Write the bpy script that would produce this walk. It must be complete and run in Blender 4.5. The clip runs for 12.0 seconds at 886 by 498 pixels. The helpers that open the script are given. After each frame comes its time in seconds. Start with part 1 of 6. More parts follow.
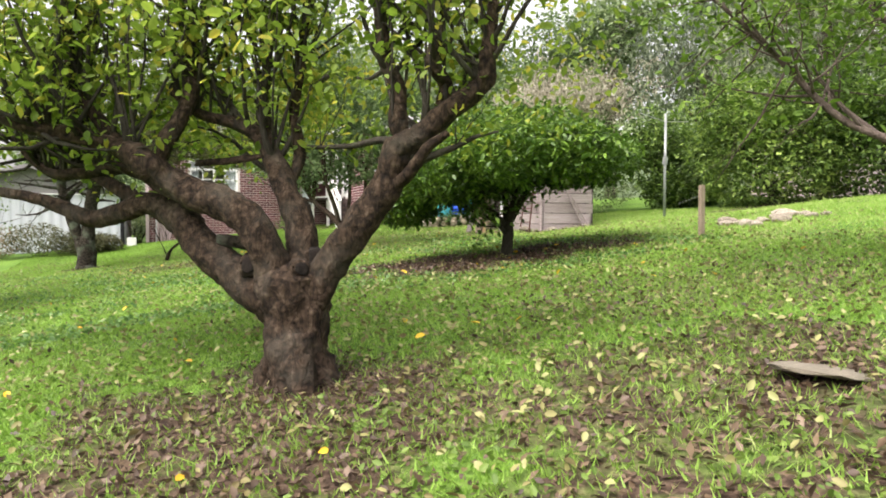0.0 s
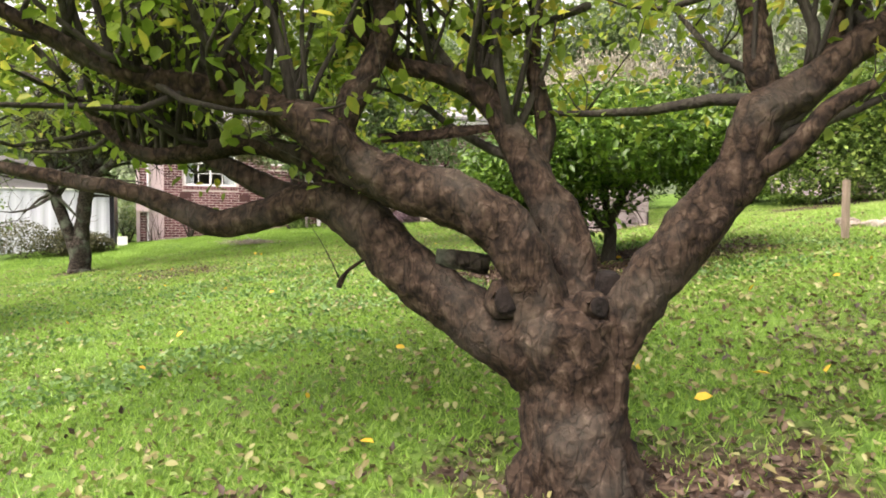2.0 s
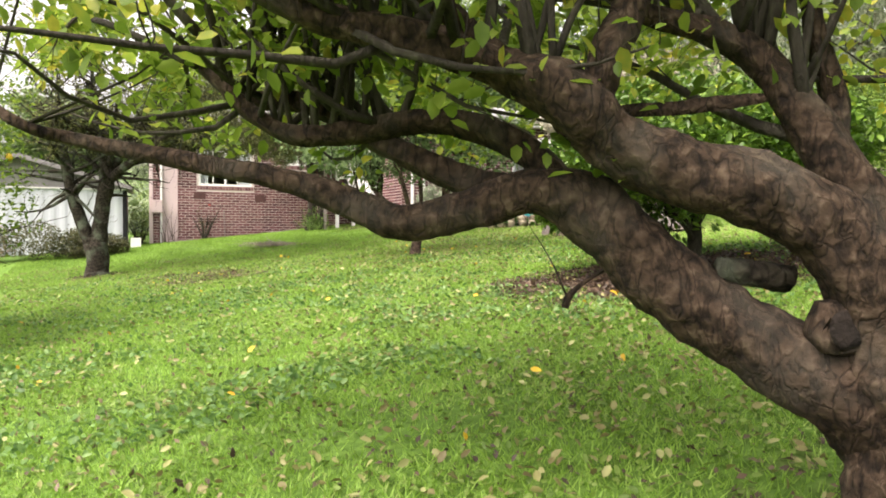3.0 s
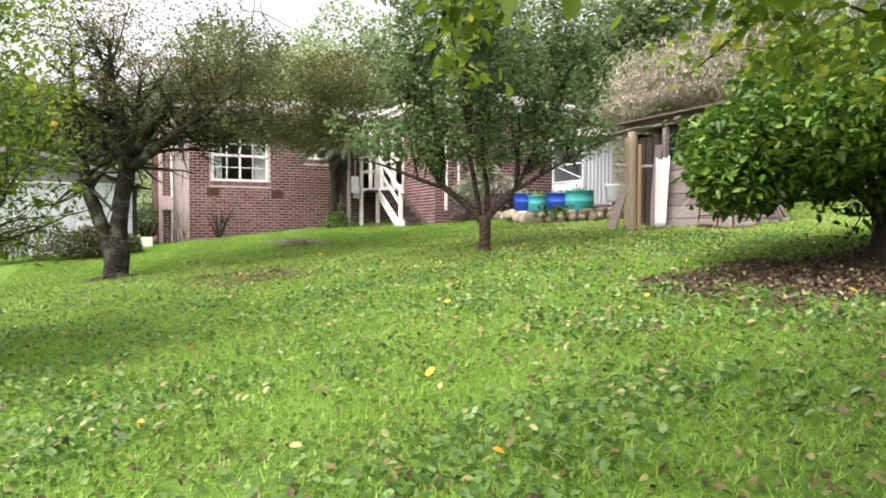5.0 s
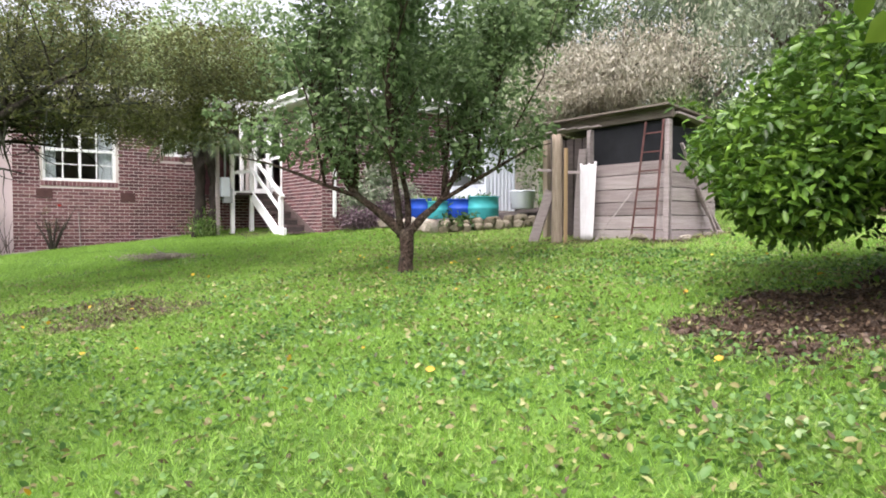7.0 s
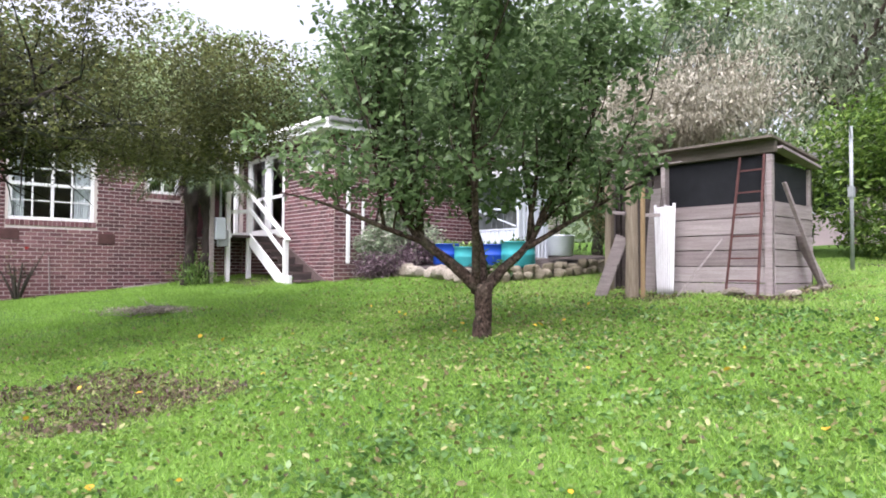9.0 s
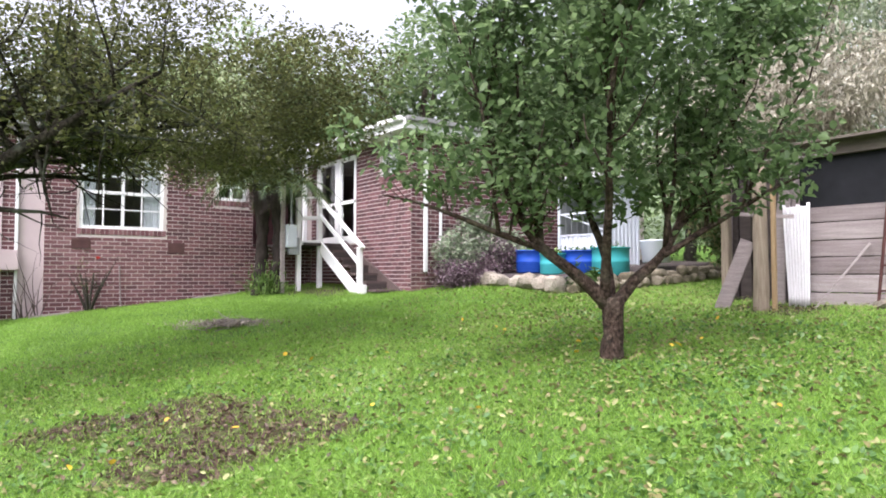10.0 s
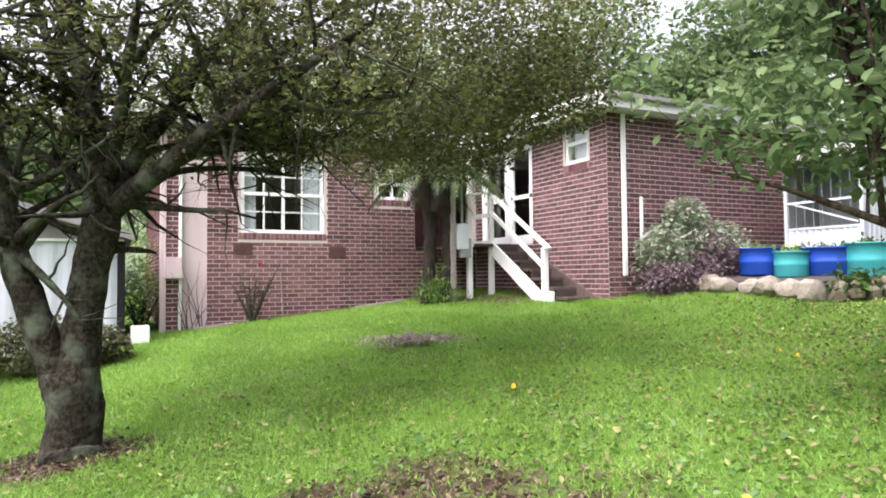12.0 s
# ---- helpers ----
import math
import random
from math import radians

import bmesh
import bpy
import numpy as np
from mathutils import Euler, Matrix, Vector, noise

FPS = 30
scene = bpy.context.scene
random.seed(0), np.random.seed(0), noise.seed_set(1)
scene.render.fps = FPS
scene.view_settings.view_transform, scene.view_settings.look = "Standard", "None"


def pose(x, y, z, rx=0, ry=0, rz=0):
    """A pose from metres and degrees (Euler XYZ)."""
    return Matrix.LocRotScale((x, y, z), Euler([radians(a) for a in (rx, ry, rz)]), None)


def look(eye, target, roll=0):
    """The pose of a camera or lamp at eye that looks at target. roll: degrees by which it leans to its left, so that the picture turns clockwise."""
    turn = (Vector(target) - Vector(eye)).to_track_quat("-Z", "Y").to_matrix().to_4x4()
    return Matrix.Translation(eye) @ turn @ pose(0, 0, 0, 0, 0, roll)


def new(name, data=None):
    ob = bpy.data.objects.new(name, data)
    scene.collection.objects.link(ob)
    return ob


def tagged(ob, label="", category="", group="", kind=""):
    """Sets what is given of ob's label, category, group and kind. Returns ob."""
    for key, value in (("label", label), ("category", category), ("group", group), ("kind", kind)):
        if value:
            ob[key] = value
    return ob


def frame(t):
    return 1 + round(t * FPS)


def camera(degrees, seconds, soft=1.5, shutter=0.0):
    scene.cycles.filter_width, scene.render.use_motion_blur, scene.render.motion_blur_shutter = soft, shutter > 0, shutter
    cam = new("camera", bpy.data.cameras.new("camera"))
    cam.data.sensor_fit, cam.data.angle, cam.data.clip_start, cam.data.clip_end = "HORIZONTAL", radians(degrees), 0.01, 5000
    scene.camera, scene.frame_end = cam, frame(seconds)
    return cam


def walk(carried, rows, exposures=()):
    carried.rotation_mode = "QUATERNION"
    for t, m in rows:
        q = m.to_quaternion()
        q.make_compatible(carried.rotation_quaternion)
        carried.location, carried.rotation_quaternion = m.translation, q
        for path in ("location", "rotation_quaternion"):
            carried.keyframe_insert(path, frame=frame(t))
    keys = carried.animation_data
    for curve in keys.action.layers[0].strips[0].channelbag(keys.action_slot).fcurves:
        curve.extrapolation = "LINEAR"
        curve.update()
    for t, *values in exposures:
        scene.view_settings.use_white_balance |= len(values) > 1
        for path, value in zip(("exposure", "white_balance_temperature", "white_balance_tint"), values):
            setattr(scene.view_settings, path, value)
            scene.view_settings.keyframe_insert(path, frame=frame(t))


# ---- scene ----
cam = camera(66.6, 12.0, 1.8)
EXPOSURE = 1.5
# seconds, eye, target, roll
PATH = [
    (0, (-0.396, -26.228, 0.241), (0.334, -24.368, 0.175), 0.2),
    (0.5, (-0.514, -25.748, 0.295), (0.266, -23.908, 0.222), 0.2),
    (1, (-0.706, -25.253, 0.292), (0.087, -23.419, 0.219), 0.3),
    (1.5, (-0.943, -24.753, 0.286), (-0.142, -22.922, 0.213), 0.3),
    (2, (-1.202, -24.269, 0.288), (-0.395, -22.44, 0.213), 0.3),
    (2.5, (-1.446, -23.791, 0.284), (-0.638, -21.963, 0.206), 0.1),
    (3, (-1.686, -23.312, 0.274), (-0.871, -21.487, 0.206), 0.5),
    (3.5, (-1.953, -22.84, 0.251), (-1.12, -21.023, 0.196), 1.8),
    (3.7, (-2.055, -22.648, 0.196), (-1.212, -20.835, 0.167), 3.1),
    (5.3, (-2.478, -21.185, 0.122), (-1.602, -19.389, 0.047), -0.6),
    (5.5, (-2.486, -20.988, 0.14), (-1.573, -19.21, 0.066), -0.5),
    (6, (-2.455, -20.486, 0.234), (-1.41, -18.783, 0.156), -0.3),
    (6.5, (-2.34, -19.958, 0.309), (-1.176, -18.334, 0.23), -0.2),
    (6.7, (-2.3, -19.742, 0.335), (-1.114, -18.135, 0.256), -0.1),
    (8.3, (-2.365, -17.912, 0.377), (-1.073, -16.385, 0.415), 0.5),
    (8.5, (-2.315, -17.686, 0.414), (-1.025, -16.157, 0.455), 0.4),
    (9, (-2.214, -17.111, 0.464), (-0.922, -15.586, 0.528), 0.4),
    (9.5, (-2.184, -16.555, 0.508), (-0.895, -15.028, 0.583), 0.4),
    (10, (-2.163, -15.965, 0.527), (-0.985, -14.35, 0.606), 0.1),
    (10.5, (-2.155, -15.376, 0.545), (-1.12, -13.667, 0.626), -0.1),
    (11, (-2.171, -14.792, 0.573), (-1.277, -13.005, 0.653), -0.5),
    (11.5, (-2.213, -14.212, 0.591), (-1.339, -12.415, 0.672), -0.6),
    (12, (-2.287, -13.686, 0.613), (-1.405, -11.893, 0.695), -0.5),
]
walk(cam, [(t, look(eye, target, roll)) for t, eye, target, roll in PATH],
     [(0.0, EXPOSURE + 0.14, 6900, 16), (2.0, EXPOSURE + 0.32, 7100, 23), (3.5, EXPOSURE + 0.3, 7250, 16), (5.5, EXPOSURE + 0.03, 6800, 17), (6.5, EXPOSURE + 0.06, 6550, 18), (9.0, EXPOSURE + 0.07, 6100, 22), (12.0, EXPOSURE + 0.15, 6400, 20)])

# ---- light ----
world = bpy.data.worlds.new("overcast_sky")
scene.world = world
world.use_nodes = True
wn = world.node_tree.nodes
sky = wn.new("ShaderNodeTexSky")
sky.sky_type = "NISHITA"
sky.sun_disc = False
sky.sun_elevation, sky.sun_rotation = radians(59), radians(250)
sky.air_density, sky.dust_density, sky.ozone_density = 1.0, 6.0, 1.0
hsv = wn.new("ShaderNodeHueSaturation")
hsv.inputs["Saturation"].default_value = 0.25
world.node_tree.links.new(sky.outputs[0], hsv.inputs["Color"])
world.node_tree.links.new(hsv.outputs[0], wn["Background"].inputs["Color"])
wn["Background"].inputs["Strength"].default_value = 0.15
sun_data = bpy.data.lights.new("sun", "SUN")
sun_data.energy, sun_data.angle, sun_data.color = 0.95, radians(65), (1.0, 0.97, 0.92)
sun = new("sun", sun_data)
sun.matrix_world = look((0, 0, 30), (15.0, 5.0, 4.0))


# ---- materials ----
def nodes_of(name):
    m = bpy.data.materials.new(name)
    m.use_nodes = True
    nt = m.node_tree
    return m, nt, nt.nodes, nt.links, nt.nodes["Principled BSDF"]


def ramp(ns, stops):
    r = ns.new("ShaderNodeValToRGB")
    els = r.color_ramp.elements
    while len(els) < len(stops):
        els.new(0.5)
    for e, (p, c) in zip(els, stops):
        e.position, e.color = p, (*c, 1)
    return r


def mat(name, stops, scale=6.0, rough=0.85, bump=0.3, fine=60.0, metal=0.0, stretch=(1, 1, 1), rand=0.0, fine_amount=0.35, transl=0.0, spec=0.3):
    """Two scales of noise give the colour; a fine one the relief."""
    m, nt, ns, ln, b = nodes_of(name)
    tc = ns.new("ShaderNodeTexCoord")
    mp = ns.new("ShaderNodeMapping")
    mp.inputs["Scale"].default_value = stretch
    ln.new(tc.outputs["Object"], mp.inputs["Vector"])
    n1, n2 = ns.new("ShaderNodeTexNoise"), ns.new("ShaderNodeTexNoise")
    n1.inputs["Scale"].default_value, n2.inputs["Scale"].default_value = scale, fine
    n1.inputs["Detail"].default_value, n2.inputs["Detail"].default_value = 5, 4
    for n in (n1, n2):
        ln.new(mp.outputs[0], n.inputs["Vector"])
    mixf = ns.new("ShaderNodeMix")
    mixf.inputs[0].default_value = fine_amount
    ln.new(n1.outputs["Fac"], mixf.inputs[2])
    ln.new(n2.outputs["Fac"], mixf.inputs[3])
    fac = mixf.outputs[0]
    if rand:
        oi, ge = ns.new("ShaderNodeObjectInfo"), ns.new("ShaderNodeNewGeometry")
        add, ma, mb = ns.new("ShaderNodeMath"), ns.new("ShaderNodeMath"), ns.new("ShaderNodeMath")
        ln.new(oi.outputs["Random"], add.inputs[0])
        ln.new(ge.outputs["Random Per Island"], add.inputs[1])
        ma.operation = "MULTIPLY_ADD"
        ln.new(add.outputs[0], ma.inputs[0])
        ma.inputs[1].default_value, ma.inputs[2].default_value = rand, -rand
        ln.new(fac, mb.inputs[0])
        ln.new(ma.outputs[0], mb.inputs[1])
        fac = mb.outputs[0]
    r = ramp(ns, stops)
    ln.new(fac, r.inputs[0])
    ln.new(r.outputs[0], b.inputs["Base Color"])
    b.inputs["Roughness"].default_value, b.inputs["Metallic"].default_value = rough, metal
    b.inputs["Specular IOR Level"].default_value = spec
    if bump:
        bp = ns.new("ShaderNodeBump")
        bp.inputs["Strength"].default_value, bp.inputs["Distance"].default_value = bump, 0.02
        ln.new(n2.outputs["Fac"], bp.inputs["Height"])
        ln.new(bp.outputs[0], b.inputs["Normal"])
    if transl:
        tr, mx = ns.new("ShaderNodeBsdfTranslucent"), ns.new("ShaderNodeMixShader")
        mx.inputs[0].default_value = transl
        ln.new(r.outputs[0], tr.inputs["Color"])
        ln.new(b.outputs[0], mx.inputs[1])
        ln.new(tr.outputs[0], mx.inputs[2])
        ln.new(mx.outputs[0], ns["Material Output"].inputs["Surface"])
    return m


def leafmat(name, dark, mid, light, odd, transl=0.35, rough=0.5):
    return mat(name, [(0.1, dark), (0.45, mid), (0.8, light), (0.97, odd)], scale=1.2, fine=25, rough=rough, bump=0.1, rand=0.55, transl=transl, spec=0.35)


M_BRICK = mat("brick_red", [(0.15, (0.085, 0.040, 0.045)), (0.5, (0.162, 0.074, 0.080)), (0.85, (0.26, 0.14, 0.145))], 3, 0.9, 0.4, 90, rand=0.5)
M_MORTAR = mat("mortar", [(0.2, (0.50, 0.43, 0.41)), (0.8, (0.68, 0.61, 0.58))], 4, 0.95, 0.4, 120)
M_RENDER = mat("pink_render", [(0.2, (0.46, 0.36, 0.37)), (0.8, (0.64, 0.53, 0.54))], 1.5, 0.9, 0.2, 60)
M_WHITE = mat("white_paint", [(0.1, (0.62, 0.62, 0.62)), (0.5, (0.80, 0.80, 0.80)), (0.9, (0.86, 0.86, 0.85))], 3, 0.5, 0.1, 50)
M_CONC = mat("grey_concrete", [(0.2, (0.22, 0.20, 0.18)), (0.8, (0.42, 0.39, 0.36))], 3, 0.9, 0.4, 60)
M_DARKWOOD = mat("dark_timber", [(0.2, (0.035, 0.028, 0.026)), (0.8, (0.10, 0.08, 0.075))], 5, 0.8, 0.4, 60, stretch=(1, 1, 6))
WOOD_STOPS = [(0.1, (0.085, 0.066, 0.064)), (0.3, (0.19, 0.155, 0.152)), (0.55, (0.30, 0.255, 0.25)), (0.85, (0.46, 0.41, 0.40))]
M_GREYWOOD = mat("weathered_boards", WOOD_STOPS, 2.2, 0.9, 0.6, 26, stretch=(4, 1, 14), rand=0.3, fine_amount=0.5)
M_SIDEWOOD = mat("weathered_side_boards", WOOD_STOPS, 2.2, 0.9, 0.6, 26, stretch=(1, 4, 14), rand=0.3, fine_amount=0.5)
# White iron sheet; its grey streaks put shadows into the colour.
M_SHADOWSHEET = mat("flaking_white_sheet", [(0.2, (0.30, 0.28, 0.27)), (0.38, (0.58, 0.57, 0.57)), (0.7, (0.72, 0.72, 0.73))], 5, 0.7, 0.3, 45, stretch=(3, 3, 0.5), fine_amount=0.5)
M_POSTWOOD = mat("weathered_post", [(0.15, (0.11, 0.085, 0.062)), (0.5, (0.25, 0.20, 0.15)), (0.85, (0.37, 0.32, 0.25))], 3, 0.9, 0.5, 30, stretch=(14, 14, 1.2))
M_RUST = mat("rusty_steel", [(0.2, (0.06, 0.028, 0.026)), (0.6, (0.13, 0.06, 0.055)), (0.9, (0.25, 0.17, 0.16))], 8, 0.75, 0.4, 80, metal=0.3)
M_ROOF = mat("roof_sheet", [(0.2, (0.14, 0.13, 0.13)), (0.8, (0.27, 0.25, 0.245))], 2, 0.7, 0.2, 40)
M_PALEROOF = mat("pale_roof", [(0.2, (0.18, 0.18, 0.18)), (0.8, (0.30, 0.30, 0.29))], 2, 0.6, 0.15, 40)
M_METALWALL = mat("white_sheet_metal", [(0.2, (0.48, 0.52, 0.57)), (0.8, (0.62, 0.66, 0.71))], 1.2, 0.45, 0.05, 30)
M_MESH = mat("dark_shade_mesh", [(0.2, (0.004, 0.0045, 0.006)), (0.8, (0.014, 0.015, 0.019))], 6, 0.8, 0.2, 150)
# Near-black for the rotted stub and for shade painted into the knots.
M_HOLLOW = mat("rotted_hollow", [(0.3, (0.005, 0.004, 0.003)), (0.8, (0.02, 0.014, 0.011))], 20, 0.95, 0.6, 60)
M_INSIDE = mat("dim_interior", [(0.2, (0.22, 0.21, 0.19)), (0.8, (0.40, 0.38, 0.33))], 1.5, 0.9, 0.0, 20)
M_CURTAIN = mat("white_curtain", [(0.2, (0.60, 0.62, 0.64)), (0.8, (0.80, 0.81, 0.82))], 6, 0.9, 0.2, 60, stretch=(8, 8, 0.4))
M_BLUE = mat("blue_plastic", [(0.2, (0.010, 0.045, 0.30)), (0.8, (0.02, 0.09, 0.46))], 2, 0.45, 0.05, 40)
M_TEAL = mat("teal_plastic", [(0.2, (0.025, 0.26, 0.28)), (0.8, (0.06, 0.38, 0.39))], 2, 0.5, 0.05, 40)
M_GALV = mat("galvanised_steel", [(0.2, (0.20, 0.22, 0.22)), (0.8, (0.36, 0.38, 0.38))], 5, 0.5, 0.1, 60, metal=0.3)
M_STONE = mat("field_stone", [(0.15, (0.09, 0.078, 0.06)), (0.5, (0.22, 0.19, 0.15)), (0.85, (0.40, 0.36, 0.30))], 5, 0.92, 0.6, 40, rand=0.3)
M_MOSSROCK = mat("dark_mossy_stone", [(0.15, (0.04, 0.045, 0.025)), (0.5, (0.13, 0.11, 0.075)), (0.85, (0.27, 0.24, 0.18))], 7, 0.95, 0.6, 50, rand=0.3)
def bark_mat(name, stops, lichen, plate=26.0, amount=0.5):
    """Cracked bark plates with dark fissures and lichen in the large hollows of a noise."""
    m, nt, ns, ln, b = nodes_of(name)
    tc, mp, warp = ns.new("ShaderNodeTexCoord"), ns.new("ShaderNodeMapping"), ns.new("ShaderNodeTexNoise")
    mp.inputs["Scale"].default_value = (1, 1, 0.4)
    ln.new(tc.outputs["Object"], mp.inputs["Vector"])
    warp.inputs["Scale"].default_value, warp.inputs["Detail"].default_value = 9, 5
    ln.new(mp.outputs[0], warp.inputs["Vector"])
    mixv = ns.new("ShaderNodeMix")
    mixv.data_type = "VECTOR"
    mixv.inputs[0].default_value = 0.22
    ln.new(mp.outputs[0], mixv.inputs[4])
    ln.new(warp.outputs["Color"], mixv.inputs[5])
    vor, fine, big = ns.new("ShaderNodeTexVoronoi"), ns.new("ShaderNodeTexNoise"), ns.new("ShaderNodeTexNoise")
    vor.feature = "DISTANCE_TO_EDGE"
    vor.inputs["Scale"].default_value = plate
    ln.new(mixv.outputs[1], vor.inputs["Vector"])
    fine.inputs["Scale"].default_value, fine.inputs["Detail"].default_value = 24, 7
    big.inputs["Scale"].default_value, big.inputs["Detail"].default_value = 4, 5
    for n in (fine, big):
        ln.new(tc.outputs["Object"], n.inputs["Vector"])
    crack = ns.new("ShaderNodeMapRange")
    crack.inputs["From Max"].default_value = 0.16
    ln.new(vor.outputs["Distance"], crack.inputs["Value"])
    mulf = ns.new("ShaderNodeMath")
    mulf.operation = "MULTIPLY_ADD"
    ln.new(crack.outputs[0], mulf.inputs[0])
    mulf.inputs[1].default_value = 0.17
    ln.new(fine.outputs["Fac"], mulf.inputs[2])
    r = ramp(ns, stops)
    ln.new(mulf.outputs[0], r.inputs[0])
    lic = ramp(ns, [(0.5, (0, 0, 0)), (0.68, (1, 1, 1))])
    ln.new(big.outputs["Fac"], lic.inputs[0])
    sc = ns.new("ShaderNodeMath")
    sc.operation = "MULTIPLY"
    ln.new(lic.outputs[0], sc.inputs[0])
    sc.inputs[1].default_value = amount
    mx = ns.new("ShaderNodeMix")
    mx.data_type = "RGBA"
    ln.new(sc.outputs[0], mx.inputs[0])
    ln.new(r.outputs[0], mx.inputs[6])
    mx.inputs[7].default_value = (*lichen, 1)
    ln.new(mx.outputs[2], b.inputs["Base Color"])
    b.inputs["Roughness"].default_value, b.inputs["Specular IOR Level"].default_value = 0.95, 0.2
    bp = ns.new("ShaderNodeBump")
    bp.inputs["Strength"].default_value, bp.inputs["Distance"].default_value = 1.0, 0.018
    ln.new(mulf.outputs[0], bp.inputs["Height"])
    ln.new(bp.outputs[0], b.inputs["Normal"])
    return m


M_BARK = bark_mat("apple_bark", [(0.36, (0.007, 0.005, 0.004)), (0.52, (0.019, 0.013, 0.009)), (0.70, (0.045, 0.03, 0.02)), (0.9, (0.10, 0.074, 0.052))], (0.075, 0.069, 0.055), 24, 0.4)
M_PEARBARK = bark_mat("pear_bark", [(0.42, (0.012, 0.008, 0.006)), (0.65, (0.055, 0.036, 0.027)), (0.9, (0.13, 0.095, 0.075))], (0.12, 0.11, 0.08), 26, 0.4)
M_MAPLEBARK = bark_mat("maple_bark", [(0.42, (0.010, 0.008, 0.006)), (0.65, (0.035, 0.029, 0.022)), (0.9, (0.075, 0.066, 0.05))], (0.12, 0.145, 0.105), 26, 0.8)
M_SLAB = mat("slab_stone", [(0.2, (0.11, 0.10, 0.075)), (0.8, (0.27, 0.24, 0.19))], 5, 0.95, 0.6, 40)
M_DARKBARK = mat("dark_bark", [(0.25, (0.012, 0.011, 0.009)), (0.5, (0.038, 0.033, 0.026)), (0.8, (0.095, 0.095, 0.065))], 8, 0.95, 0.8, 50, stretch=(1, 1, 0.4), fine_amount=0.45)
M_GREYBARK = mat("grey_bark", [(0.25, (0.03, 0.022, 0.019)), (0.5, (0.085, 0.064, 0.054)), (0.8, (0.20, 0.165, 0.14))], 12, 0.95, 0.8, 55, stretch=(1, 1, 0.5), fine_amount=0.45)
M_FERNTRUNK = mat("fibrous_fern_trunk", [(0.25, (0.010, 0.008, 0.007)), (0.55, (0.04, 0.03, 0.026)), (0.85, (0.10, 0.08, 0.07))], 12, 0.95, 1.0, 70, stretch=(1, 1, 0.3))
L_APPLE = leafmat("apple_leaf", (0.035, 0.075, 0.010), (0.11, 0.19, 0.02), (0.24, 0.34, 0.05), (0.46, 0.42, 0.06), 0.55)
L_PEAR = leafmat("pear_leaf", (0.085, 0.14, 0.055), (0.20, 0.29, 0.125), (0.35, 0.45, 0.23), (0.52, 0.58, 0.38), 0.55)
L_MAPLE = leafmat("maple_leaf", (0.052, 0.062, 0.024), (0.12, 0.132, 0.045), (0.21, 0.22, 0.08), (0.34, 0.23, 0.14), 0.55)
L_ORANGE = leafmat("orange_tree_leaf", (0.022, 0.055, 0.010), (0.065, 0.14, 0.02), (0.16, 0.28, 0.035), (0.30, 0.46, 0.08), 0.3, 0.32)
L_SHRUB = leafmat("shrub_leaf", (0.03, 0.07, 0.015), (0.08, 0.15, 0.03), (0.18, 0.30, 0.07), (0.36, 0.44, 0.15), 0.35)
L_GREYGREEN = leafmat("grey_green_leaf", (0.10, 0.135, 0.085), (0.21, 0.27, 0.18), (0.34, 0.41, 0.27), (0.42, 0.34, 0.36), 0.35)
L_LIME = leafmat("lime_leaf", (0.06, 0.12, 0.015), (0.15, 0.27, 0.035), (0.32, 0.46, 0.09), (0.50, 0.56, 0.20), 0.4)
L_DRY = leafmat("dry_creeper_leaf", (0.09, 0.075, 0.055), (0.20, 0.18, 0.13), (0.33, 0.31, 0.23), (0.46, 0.44, 0.36), 0.3)
L_FAR = leafmat("distant_leaf", (0.085, 0.135, 0.055), (0.18, 0.255, 0.11), (0.30, 0.385, 0.19), (0.44, 0.50, 0.30), 0.55)
L_WEED = leafmat("weed_leaf", (0.095, 0.17, 0.03), (0.17, 0.265, 0.05), (0.29, 0.40, 0.12), (0.46, 0.54, 0.24), 0.4)
L_GUM = leafmat("gum_leaf", (0.055, 0.08, 0.05), (0.13, 0.17, 0.10), (0.24, 0.28, 0.18), (0.38, 0.41, 0.30), 0.4)
L_PURPLE = leafmat("purple_leaf", (0.07, 0.045, 0.055), (0.16, 0.105, 0.13), (0.26, 0.19, 0.22), (0.28, 0.31, 0.2), 0.25)
L_RUSSET = leafmat("russet_leaf", (0.05, 0.06, 0.025), (0.13, 0.13, 0.055), (0.25, 0.19, 0.11), (0.46, 0.30, 0.24), 0.3)
L_FERN = leafmat("fern_frond", (0.018, 0.036, 0.012), (0.05, 0.085, 0.025), (0.12, 0.17, 0.06), (0.30, 0.24, 0.13), 0.4)
L_GRASS = leafmat("grass_blade", (0.10, 0.19, 0.028), (0.19, 0.345, 0.05), (0.29, 0.47, 0.09), (0.40, 0.47, 0.18), 0.45)
L_CLOVER = leafmat("clover_leaf", (0.035, 0.085, 0.02), (0.075, 0.165, 0.04), (0.14, 0.26, 0.07), (0.30, 0.40, 0.2), 0.35)
L_BOUND = leafmat("evergreen_shrub_leaf", (0.022, 0.045, 0.010), (0.085, 0.16, 0.03), (0.25, 0.37, 0.075), (0.46, 0.55, 0.18), 0.4)
L_FALLEN = leafmat("fallen_leaf", (0.11, 0.085, 0.035), (0.21, 0.20, 0.075), (0.32, 0.34, 0.14), (0.55, 0.55, 0.36), 0.2)
L_PALELITTER = leafmat("pale_dry_litter", (0.16, 0.13, 0.10), (0.30, 0.26, 0.21), (0.46, 0.41, 0.34), (0.58, 0.53, 0.46), 0.2)
L_YELLOW = leafmat("yellow_leaf", (0.5, 0.30, 0.02), (0.70, 0.48, 0.04), (0.78, 0.60, 0.06), (0.6, 0.26, 0.03), 0.2)
